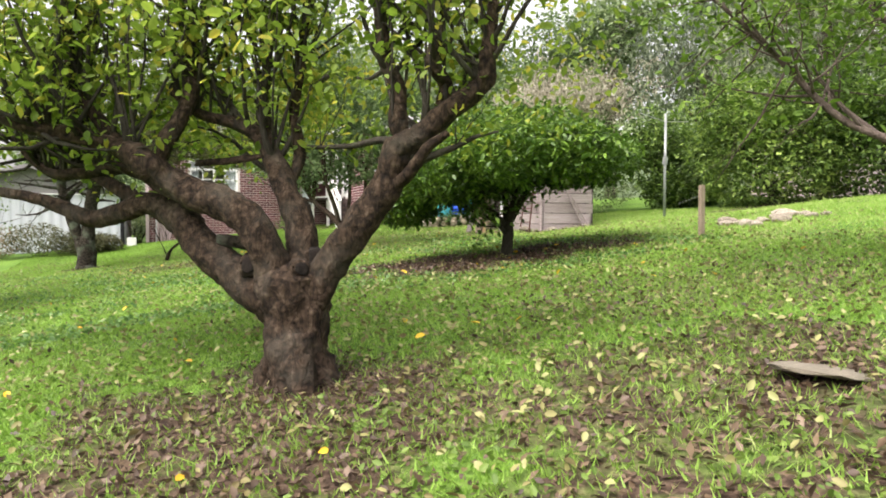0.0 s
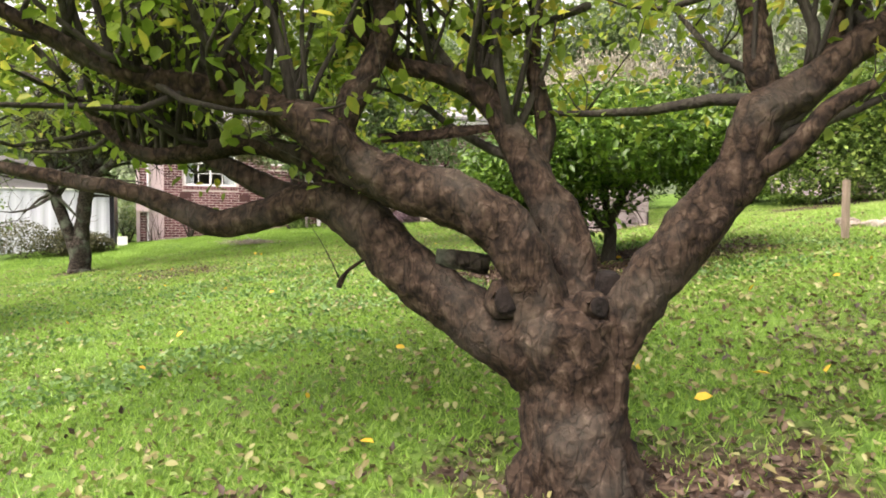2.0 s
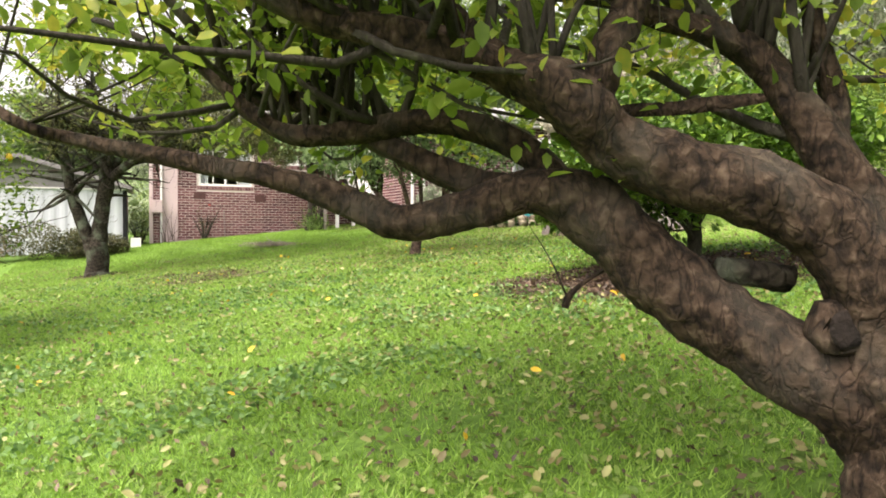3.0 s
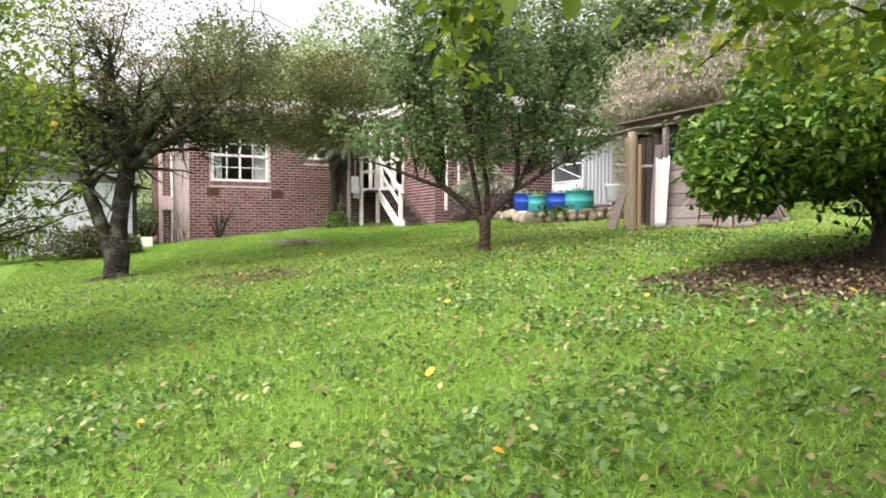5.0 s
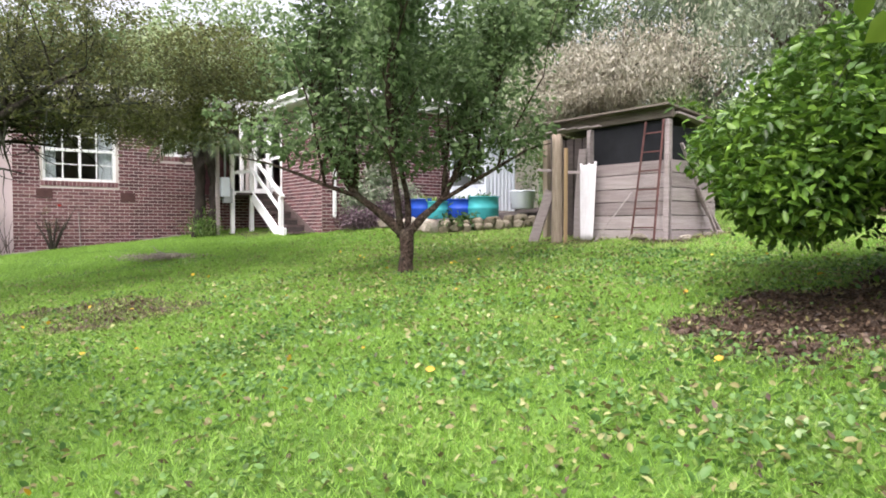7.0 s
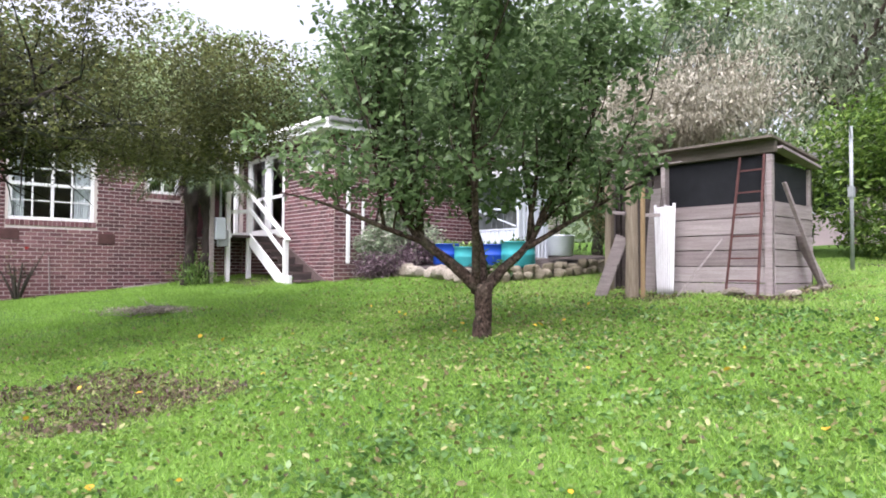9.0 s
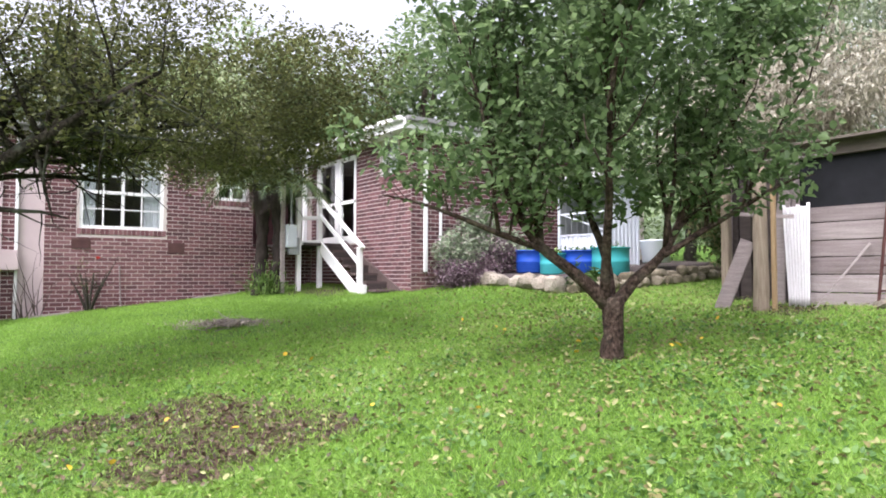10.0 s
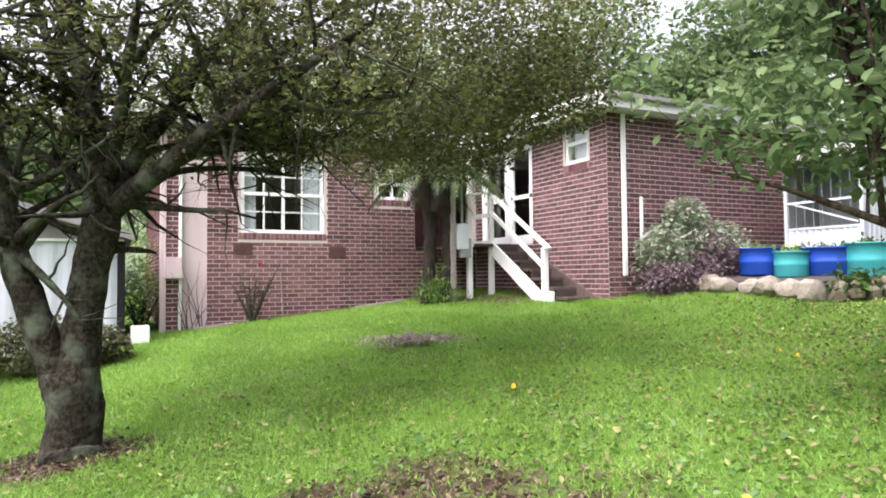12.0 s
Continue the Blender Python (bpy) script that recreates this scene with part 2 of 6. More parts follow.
L_MULCH = leafmat("leaf_litter", (0.03, 0.02, 0.014), (0.085, 0.055, 0.036), (0.17, 0.12, 0.075), (0.38, 0.32, 0.22), 0.1)


def glass_mat():
    m, nt, ns, ln, b = nodes_of("window_glass")
    b.inputs["Base Color"].default_value = (0.9, 0.95, 0.95, 1)
    b.inputs["Transmission Weight"].default_value, b.inputs["Roughness"].default_value, b.inputs["IOR"].default_value = 1.0, 0.02, 1.45
    return m


M_GLASS = glass_mat()


# ---- building helpers ----
def link_mesh(name, verts, faces, material, smooth=False):
    me = bpy.data.meshes.new(name)
    me.from_pydata([tuple(v) for v in verts], [], faces)
    me.materials.append(material)
    if smooth:
        me.polygons.foreach_set("use_smooth", [True] * len(me.polygons))
    me.update()
    return me


def part(name, bm, material, parent=None, label="", smooth=False):
    me = bpy.data.meshes.new(name)
    bm.to_mesh(me)
    bm.free()
    me.materials.append(material)
    if smooth:
        me.polygons.foreach_set("use_smooth", [True] * len(me.polygons))
    ob = new(name, me)
    if parent:
        ob.parent = parent
    if label:
        ob["label"] = label
    return ob


def mesh_part(name, me, parent=None, label=""):
    ob = new(name, me)
    if parent:
        ob.parent = parent
    if label:
        ob["label"] = label
    return ob


def thing(name, label, category, at=(0, 0, 0), group="", kind="", rz=0):
    ob = new(name)
    ob.matrix_basis = pose(*at, 0, 0, rz)
    return tagged(ob, label, category, group, kind)


def box(x0, x1, y0, y1, z0, z1, bevel=0.0, bm=None):
    own = bm is None
    bm = bm or bmesh.new()
    r = bmesh.ops.create_cube(bm, size=1.0, matrix=Matrix.LocRotScale(((x0 + x1) / 2, (y0 + y1) / 2, (z0 + z1) / 2), None, (abs(x1 - x0), abs(y1 - y0), abs(z1 - z0))))
    if bevel:
        es = list({e for v in r["verts"] for e in v.link_edges})
        bmesh.ops.bevel(bm, geom=es, offset=bevel, segments=2, affect="EDGES")
    return bm


def beam(a, b, w, h, bevel=0.004, bm=None):
    """A square timber from a to b."""
    a, b = Vector(a), Vector(b)
    bm2 = box(-w / 2, w / 2, -h / 2, h / 2, 0, (b - a).length, bevel)
    q = (b - a).to_track_quat("Z", "Y").to_matrix().to_4x4()
    bm2.transform(Matrix.Translation(a) @ q)
    return bm2


def tubes(name, paths, material, sides=8, rough=0.06):
    """Tapered, slightly knotty limbs: each path is a list of (point, radius)."""
    V, Fc = [], []
    for path in paths:
        n0, k = len(V), len(path)
        s = sides if path[0][1] > 0.03 else (5 if path[0][1] > 0.008 else 3)
        for i, (p, r) in enumerate(path):
            p = Vector(p)
            d = (Vector(path[min(i + 1, k - 1)][0]) - Vector(path[max(i - 1, 0)][0]))
            d = d.normalized() if d.length > 1e-6 else Vector((0, 0, 1))
            u = d.cross(Vector((0.31, 0.17, 0.93)) if abs(d.z) < 0.9 else Vector((1, 0.1, 0))) if i == 0 else u - d * u.dot(d)
            u.normalize()
            w = d.cross(u)
            for j in range(s):
                a = 2 * math.pi * j / s
                o = u * math.cos(a) + w * math.sin(a)
                rr = r * (1 + rough * 2 * noise.noise(p * 5 + o * 1.3) + rough * 1.4 * noise.noise((p + o * r) * 14) + rough * 0.8 * noise.noise((p + o * r) * 31))
                V.append(p + o * rr)
        for i in range(k - 1):
            for j in range(s):
                a, b = n0 + i * s + j, n0 + i * s + (j + 1) % s
                Fc.append((a, b, b + s, a + s))
        Fc.append(tuple(range(n0 + s - 1, n0 - 1, -1)))
        Fc.append(tuple(range(n0 + (k - 1) * s, n0 + k * s)))
    return link_mesh(name, V, Fc, material, True)


def smooth_path(pts, step=0.07):
    """A Catmull-Rom line through (x, y, z, radius) points."""
    P = [np.array(p, float) for p in pts]
    P = [2 * P[0] - P[1]] + P + [2 * P[-1] - P[-2]]
    out = []
    for i in range(1, len(P) - 2):
        a, b, c, d = P[i - 1:i + 3]
        n = max(2, int(np.linalg.norm((c - b)[:3]) / step))
        for k in range(n):
            t = k / n
            q = 0.5 * (2 * b + (c - a) * t + (2 * a - 5 * b + 4 * c - d) * t * t + (3 * b - a - 3 * c + d) * t ** 3)
            out.append((Vector(q[:3]), max(q[3], 0.0015)))
    q = P[-2]
    out.append((Vector(q[:3]), max(q[3], 0.0015)))
    return out


def twig(rng, start, way, length, r, bend=0.5, lift=0.2, n=6):
    p, d, out = Vector(start), Vector(way).normalized(), []
    for i in range(n):
        out.append((p.copy(), r * (1 - 0.8 * i / (n - 1))))
        d = (d + Vector([rng.gauss(0, bend * 0.35) for _ in range(3)]) + Vector((0, 0, lift * 0.25))).normalized()
        p = p + d * length / (n - 1)
    return out


def branch_out(rng, paths, count, length, ratio, out_w=0.8, lift=0.3, lo=0.3, levels=2, minr=0.002):
    """Side branches off the given limbs, and twigs off those. Returns the new paths."""
    made, src = [], paths
    for lv in range(levels):
        fresh = []
        weights = [sum((Vector(a[0]) - Vector(b[0])).length for a, b in zip(p, p[1:])) for p in src]
        for _ in range(count * (1 if lv == 0 else 3)):
            p = rng.choices(src, weights)[0]
            k = min(len(p) - 1, int(len(p) * rng.uniform(lo, 1.0)))
            c, r = p[k]
            d = (Vector(p[min(k + 1, len(p) - 1)][0]) - Vector(p[max(k - 1, 0)][0])).normalized()
            side = Vector((rng.gauss(0, 1), rng.gauss(0, 1), rng.gauss(0, 1))).normalized()
            way = d * (1 - out_w) + side * out_w + Vector((0, 0, lift))
            ln = length * (0.5 ** lv) * rng.uniform(0.5, 1.3)
            fresh.append(twig(rng, c, way, ln, max(minr, min(r * ratio, 0.02 if lv else 0.05)), lift=lift))
        made += fresh
        src = fresh
    return made


def leaves(name, pts, size, material, rng, droop=0.3, wide=0.5, keep=None, rounded=False):
    """Leaves folded along the midrib, at the points: diamonds, or with rounded sides."""
    n = len(pts)
    P = np.array(pts, float).reshape(n, 3)
    if keep is not None:
        P = P[[keep(*p) for p in P]]
        n = len(P)
    g = np.random.default_rng(rng.randrange(10 ** 6))
    az, el = g.uniform(0, 2 * np.pi, n), g.normal(-droop, 0.5, n)
    L = size * g.uniform(0.6, 1.25, n)[:, None]
    a = np.stack([np.cos(az) * np.cos(el), np.sin(az) * np.cos(el), np.sin(el)], 1)
    s = np.stack([-np.sin(az), np.cos(az), np.zeros(n)], 1)
    up = np.cross(s, a) * -1
    roll = g.normal(0, 0.6, n)[:, None]
    b = s * np.cos(roll) + up * np.sin(roll)
    c = np.cross(a, b)
    if rounded:
        e, f, w = a * L, c * L * 0.07, b * L * wide * 0.5
        V = np.stack([P, P + e * 0.28 + w * 0.85 + f, P + e * 0.68 + w * 0.8 + f, P + e - f, P + e * 0.68 - w * 0.8 + f, P + e * 0.28 - w * 0.85 + f], 1).reshape(-1, 3)
        i = np.arange(n)[:, None] * 6
        Q = np.concatenate([i + [0, 1, 2, 3], i + [0, 3, 4, 5]], 1).reshape(-1, 4)
        me = bpy.data.meshes.new(name)
        me.vertices.add(len(V))
        me.vertices.foreach_set("co", V.ravel())
        me.loops.add(Q.size)
        me.loops.foreach_set("vertex_index", Q.ravel().astype(np.int32))
        me.polygons.add(len(Q))
        me.polygons.foreach_set("loop_start", np.arange(0, Q.size, 4, dtype=np.int32))
        me.update(calc_edges=True)
        me.materials.append(material)
        return me
    V = np.stack([P, P + a * L * 0.5 + b * L * wide * 0.5 + c * L * 0.08, P + a * L, P + a * L * 0.5 - b * L * wide * 0.5 + c * L * 0.08], 1).reshape(-1, 3)
    i = np.arange(n)[:, None] * 4
    T = np.concatenate([i + [0, 1, 2], i + [0, 2, 3]], 1).reshape(-1, 3)
    me = bpy.data.meshes.new(name)
    me.vertices.add(len(V))
    me.vertices.foreach_set("co", V.ravel())
    me.loops.add(T.size)
    me.loops.foreach_set("vertex_index", T.ravel().astype(np.int32))
    me.polygons.add(len(T))
    me.polygons.foreach_set("loop_start", np.arange(0, T.size, 3, dtype=np.int32))
    me.update(calc_edges=True)
    me.materials.append(material)
    return me


def along(rng, paths, n, spread=0.05, lo=0.3):
    """Points strewn along paths, the longer the more."""
    w = [len(p) * max((Vector(p[0][0]) - Vector(p[-1][0])).length, 0.01) for p in paths]
    out = []
    for p in rng.choices(paths, w, k=n):
        t = rng.uniform(lo, 0.999) * (len(p) - 1)
        i = int(t)
        q = Vector(p[i][0]).lerp(Vector(p[i + 1][0]), t - i)
        out.append((q.x + rng.gauss(0, spread), q.y + rng.gauss(0, spread), q.z + rng.gauss(0, spread)))
    return out


def sstep(a, b, v):
    k = min(max((v - a) / (b - a), 0.0), 1.0)
    return k * k * (3 - 2 * k)


def gz(x, y):
    """The height of the ground: a lawn that climbs to the right and to the house."""
    xs = x if x > -3 else -3 + (x + 3) * 0.5 if x > -12 else -7.5
    xs = xs if xs < 16 else 16 + (xs - 16) * 0.5
    z = -0.60 + 0.105 * xs + 0.36 * sstep(-8, -1, y) + 0.18 * math.exp(-((x - 6.2) ** 2 + (y + 6.5) ** 2) / 5)
    z -= 0.07 * math.exp(-((x + 2.6) / 1.3) ** 2) * (1 - sstep(-17, -13, y))
    z -= 0.075 * (1 - sstep(-24.5, -20.5, y))
    z += 0.03 * min(max(0.0, x - 4), 5) * (1 - sstep(-17, -14, y))
    z -= 0.08 * math.exp(-((x - 0.2) ** 2 + (y + 22.4) ** 2) / 1.5)
    return z + 0.02 * noise.noise(Vector((x * 0.8, y * 0.8, 0))) + 0.012 * noise.noise(Vector((x * 2.7, y * 2.7, 3)))


def at(x, y, dz=0.0):
    return (x, y, gz(x, y) + dz)


# ---- ground ----
BARE = ((0.1, -22.6, 1.35, 1.0, 0.7), (-0.5, -23.6, 1.5, 1.0, 0.68), (1.9, -23.9, 2.0, 1.5, 0.56), (0.5, -24.9, 2.6, 0.9, 0.6), (3.4, -22.0, 2.2, 1.4, 0.4),  (3.2, -17.7, 1.9, 1.45, 1.15), (4.6, -17.8, 1.5, 1.2, 0.95), (-0.75, -9.9, 1.0, 0.7, 0.62), (-0.45, -11.1, 1.1, 0.85, 0.64), (-0.6, -10.5, 1.5, 1.2, 0.35),
        (-2.55, -7.2, 0.7, 0.6, 0.85), (1.5, -5.1, 0.6, 0.4, 0.3), (7.0, -13.1, 0.5, 0.5, 0.7), (6.6, -11.5, 0.6, 0.7, 0.6), (8.0, -13.2, 0.9, 0.3, 0.7),
        (2.0, -0.25, 3.2, 0.3, 0.9), (4.6, -2.4, 1.0, 1.4, 0.6), (14.5, -14.5, 5.0, 2.4, 0.9), (2.3, -23.97, 0.45, 0.4, 0.8), (2.95, -11.7, 0.22, 0.2, 0.6))


def bare(x, y):
    b = 0.0
    for cx, cy, rx, ry, k in BARE:
        d = math.hypot((x - cx) / rx, (y - cy) / ry)
        if d < 1.6:
            d += 0.45 * noise.noise(Vector((x * 1.6, y * 1.6, 7))) + 0.3 * noise.noise(Vector((x * 5, y * 5, 9)))
            b = max(b, k * (1 - sstep(0.55, 1.15, d)))
    return b


def ground_mat():
    m, nt, ns, ln, b = nodes_of("lawn_ground")
    tc = ns.new("ShaderNodeTexCoord")
    n1, n2, n3 = (ns.new("ShaderNodeTexNoise") for _ in range(3))
    for n, s, d in ((n1, 0.55, 5), (n2, 22.0, 6), (n3, 5.0, 5)):
        n.inputs["Scale"].default_value, n.inputs["Detail"].default_value = s, d
        ln.new(tc.outputs["Object"], n.inputs["Vector"])
    mixf = ns.new("ShaderNodeMix")
    mixf.inputs[0].default_value = 0.5
    ln.new(n1.outputs["Fac"], mixf.inputs[2])
    ln.new(n2.outputs["Fac"], mixf.inputs[3])
    g = ramp(ns, [(0.3, (0.032, 0.062, 0.012)), (0.5, (0.078, 0.155, 0.025)), (0.68, (0.145, 0.255, 0.045))])
    ln.new(mixf.outputs[0], g.inputs[0])
    s = ramp(ns, [(0.3, (0.02, 0.013, 0.009)), (0.52, (0.055, 0.037, 0.026)), (0.75, (0.14, 0.10, 0.072))])
    ln.new(n2.outputs["Fac"], s.inputs[0])
    at = ns.new("ShaderNodeAttribute")
    at.attribute_name = "bare"
    add = ns.new("ShaderNodeMath")
    add.operation = "MULTIPLY_ADD"
    ln.new(n3.outputs["Fac"], add.inputs[0])
    add.inputs[1].default_value = 0.9
    ln.new(at.outputs["Fac"], add.inputs[2])
    st = ns.new("ShaderNodeMapRange")
    st.inputs["From Min"].default_value, st.inputs["From Max"].default_value = 0.7, 1.1
    ln.new(add.outputs[0], st.inputs["Value"])
    mx = ns.new("ShaderNodeMix")
    mx.data_type = "RGBA"
    ln.new(st.outputs[0], mx.inputs[0])
    ln.new(g.outputs[0], mx.inputs[6])
    ln.new(s.outputs[0], mx.inputs[7])
    ln.new(mx.outputs[2], b.inputs["Base Color"])
    b.inputs["Roughness"].default_value, b.inputs["Specular IOR Level"].default_value = 0.95, 0.15
    bp = ns.new("ShaderNodeBump")
    bp.inputs["Strength"].default_value, bp.inputs["Distance"].default_value = 0.7, 0.04
    ln.new(n2.outputs["Fac"], bp.inputs["Height"])
    ln.new(bp.outputs[0], b.inputs["Normal"])
    return m


def build_ground():
    def axis(lo, hi, step, far):
        mid = list(np.arange(lo, hi + 1e-6, step))
        out, d = [], 0.5
        while d < far:
            out.append(d)
            d *= 1.35
        return [lo - d for d in reversed(out)] + mid + [hi + d for d in out]
    X, Y = axis(-7, 12, 0.16, 900), axis(-30, 1, 0.16, 900)
    V, B = [], []
    for y in Y:
        for x in X:
            V.append((x, y, gz(x, y)))
            B.append(bare(x, y))
    nx = len(X)
    F = [(j * nx + i, j * nx + i + 1, (j + 1) * nx + i + 1, (j + 1) * nx + i) for j in range(len(Y) - 1) for i in range(nx - 1)]
    me = link_mesh("ground", V, F, ground_mat(), True)
    me.attributes.new("bare", "FLOAT", "POINT").data.foreach_set("value", B)
    tagged(new("ground", me), "green sloping lawn with bare soil patches and fallen leaves", "lawn", kind="structure")


build_ground()


# ---- house ----
EAVE = 3.45


def wall_cells(u0, u1, z0, z1, holes):
    """Splits a wall into rectangles round its holes (u0, u1, z0, z1)."""
    us = sorted({u0, u1, *[h[0] for h in holes], *[h[1] for h in holes]})
    zs = sorted({z0, z1, *[h[2] for h in holes], *[h[3] for h in holes]})
    return [(a, b, c, d) for a, b in zip(us, us[1:]) for c, d in zip(zs, zs[1:])
            if not any(h[0] < (a + b) / 2 < h[1] and h[2] < (c + d) / 2 < h[3] for h in holes)]


def wall_part(axis_x, at, thick, u0, u1, z0, z1, holes, material, parent, name="wall"):
    bm = bmesh.new()
    for a, b, c, d in wall_cells(u0, u1, z0, z1, holes):
        if axis_x:
            box(a, b, at, at + thick, c, d, bm=bm)
        else:
            box(at, at + thick, a, b, c, d, bm=bm)
    return part(name, bm, material, parent)


house = thing("house", "single-storey red brick house with white trim and pale roof", "house")
WIN = (0.0, 1.69, 1.52, 3.1)
WIN2 = (2.85, 3.6, 2.3, 3.0)
SWIN = (-4.13, -3.45, 2.66, 3.42)
LANDZ = 1.27
GDOOR = (-2.35, -0.35, 1.27, 3.3)
wall_part(True, 0.005, 0.22, -0.64, 5.3, -0.9, EAVE, [WIN, WIN2, (3.75, 5.29, LANDZ, 3.2)], M_MORTAR, house)
wall_part(True, 0.03, 0.22, -1.12, -0.64, -0.9, EAVE, [], M_RENDER, house, "rendered_panel")
wall_part(True, 0.005, 0.22, -1.37, -1.12, -0.9, EAVE, [], M_MORTAR, house, "brick_pier")
wall_part(False, -1.36, 0.22, 0.24, 8.0, -0.9, EAVE, [], M_MORTAR, house, "side_wall")
wall_part(False, 5.305, 0.22, -4.635, 0.23, -0.6, EAVE, [SWIN, GDOOR], M_MORTAR, house)
wall_part(True, -4.635, 0.22, 5.526, 12.5, -0.4, EAVE, [], M_MORTAR, house)
wall_part(False, 12.5, 0.22, -4.632, 8.0, -0.4, EAVE, [], M_MORTAR, house, "side_wall")
wall_part(True, 8.0, 0.22, -1.36, 12.72, -0.9, EAVE, [], M_MORTAR, house, "back_wall")
part("ceiling", box(-1.3, 12.5, 0.25, 7.9, EAVE - 0.1, EAVE - 0.04), M_INSIDE, house)
part("ceiling", box(5.55, 12.45, -4.4, 0.24, EAVE - 0.1, EAVE - 0.04), M_INSIDE, house)
part("floor_slab", box(-1.1, 12.4, 0.25, 7.9, 0.75, 0.95), M_INSIDE, house)
part("floor_slab", box(5.56, 12.4, -4.38, 0.24, 0.95, 1.15), M_INSIDE, house)
part("porch_wall", box(3.6, 5.29, 1.5, 1.6, 0.96, EAVE - 0.11), M_BRICK, house)
part("porch_wall", box(3.63, 3.75, 0.24, 1.5, 0.96, EAVE - 0.11), M_BRICK, house)
part("porch_floor", box(3.76, 5.28, 0.0, 1.5, LANDZ - 0.07, LANDZ - 0.003), M_DARKWOOD, house)
part("partition", box(-1.1, 3.55, 3.6, 3.7, 0.96, EAVE - 0.11), M_INSIDE, house)
part("partition", box(7.6, 7.7, -4.38, 0.24, 1.16, EAVE - 0.11), M_INSIDE, house)
part("corner_quoin", box(-1.47, -1.37, -0.03, 0.2, -0.9, EAVE), M_RENDER, house)


def eave_roof(x0, x1, y0, y1, pitch, over=0.5, trim=M_WHITE):
    """A hipped roof with fascia and soffit boards."""
    X0, X1, Y0, Y1, z = x0 - over, x1 + over, y0 - over, y1 + over, EAVE + 0.12
    h = min(X1 - X0, Y1 - Y0) / 2
    top = z + h * pitch
    if X1 - X0 > Y1 - Y0:
        ridge = [(X0 + h, (Y0 + Y1) / 2, top), (X1 - h, (Y0 + Y1) / 2, top)]
        faces = [(0, 1, 5, 4), (1, 2, 5), (2, 3, 4, 5), (3, 0, 4)]
    else:
        ridge = [((X0 + X1) / 2, Y0 + h, top), ((X0 + X1) / 2, Y1 - h, top)]
        faces = [(0, 1, 4), (1, 2, 5, 4), (2, 3, 5), (3, 0, 4, 5)]
    V = [(X0, Y0, z), (X1, Y0, z), (X1, Y1, z), (X0, Y1, z)] + ridge
    mesh_part("roof", link_mesh("roof", V, faces + [(3, 2, 1, 0)], M_PALEROOF), house)
    part("soffit", box(X0 + 0.04, X1 - 0.04, Y0 + 0.04, Y1 - 0.04, z - 0.13, z - 0.10), trim, house)
    for a in ((X0, X1, Y0 - 0.02, Y0), (X0, X1, Y1, Y1 + 0.02), (X0 - 0.02, X0, Y0, Y1), (X1, X1 + 0.02, Y0, Y1)):
        part("fascia", box(*a, z - 0.18, z + 0.02), trim, house)
    for a, b, g in (((X0, Y0 - 0.07, z), (X1, Y0 - 0.07, z), M_PALEROOF), ((X0 - 0.07, Y0, z), (X0 - 0.07, Y1, z), trim)):
        part("gutter", beam(a, b, 0.11, 0.10, 0.02), g, house)


eave_roof(-1.4, 12.7, 0.3, 8.0, 0.30, 0.5, M_ROOF)
eave_roof(5.3, 12.7, -4.63, 3.0, 0.30, 0.45)


def sash_window(name, axis_x, at, hole, cols, rows, curtain, mid_rail=True):
    """A white timber window set in its hole, with glazing bars, panes, curtains and a sill."""
    u0, u1, z0, z1 = hole
    w = new(name)
    w.parent = house

    def b(a0, a1, d0, d1, c0, c1, bev=0.004):
        return box(a0, a1, at + d0, at + d1, c0, c1, bev) if axis_x else box(at + d0, at + d1, a0, a1, c0, c1, bev)
    f = 0.07
    for q in ((u0, u1, 0.0, 0.1, z0, z0 + f), (u0, u1, 0.0, 0.1, z1 - f, z1), (u0, u0 + f, 0.003, 0.1, z0 + f, z1 - f), (u1 - f, u1, 0.003, 0.1, z0 + f, z1 - f)):
        part("frame", b(*q), M_WHITE, w)
    if mid_rail:
        part("meeting_rail", b(u0 + f, u1 - f, 0.0, 0.09, (z0 + z1) / 2 - 0.035, (z0 + z1) / 2 + 0.035), M_WHITE, w)
    for i in range(1, cols):
        u = u0 + f + (u1 - u0 - 2 * f) * i / cols
        t = 0.03 if i * 2 == cols else 0.014
        part("glazing_bar", b(u - t, u + t, 0.01, 0.05, z0 + f, z1 - f, 0), M_WHITE, w)
    for i in range(1, rows):
        if mid_rail and i * 2 == rows:
            continue
        z = z0 + f + (z1 - z0 - 2 * f) * i / rows
        part("glazing_bar", b(u0 + f, u1 - f, 0.012, 0.048, z - 0.012, z + 0.012, 0), M_WHITE, w)
    g = part("pane", b(u0 + f, u1 - f, 0.055, 0.06, z0 + f, z1 - f, 0), M_GLASS, w)
    g.visible_shadow = False
    for a, c in curtain:
        V, F = [], []
        n = 22
        for i in range(n + 1):
            u = a + (c - a) * i / n
            d = at + 0.16 + 0.025 * math.sin(i * 1.9)
            for z in (z0 + 0.03, z1):
                V.append((u, d, z) if axis_x else (d, u, z))
        F = [(2 * i, 2 * i + 2, 2 * i + 3, 2 * i + 1) for i in range(n)]
        mesh_part("curtain", link_mesh("curtain", V, F, M_CURTAIN, True), w)
    n = max(2, int((u1 - u0 + 0.1) / 0.086))
    for i in range(n):
        a = u0 - 0.05 + (u1 - u0 + 0.1) * i / n
        part("sill_brick", b(a + 0.005, a + (u1 - u0 + 0.1) / n - 0.005, -0.04, 0.06, z0 - 0.13, z0 - 0.006), M_BRICK, w)


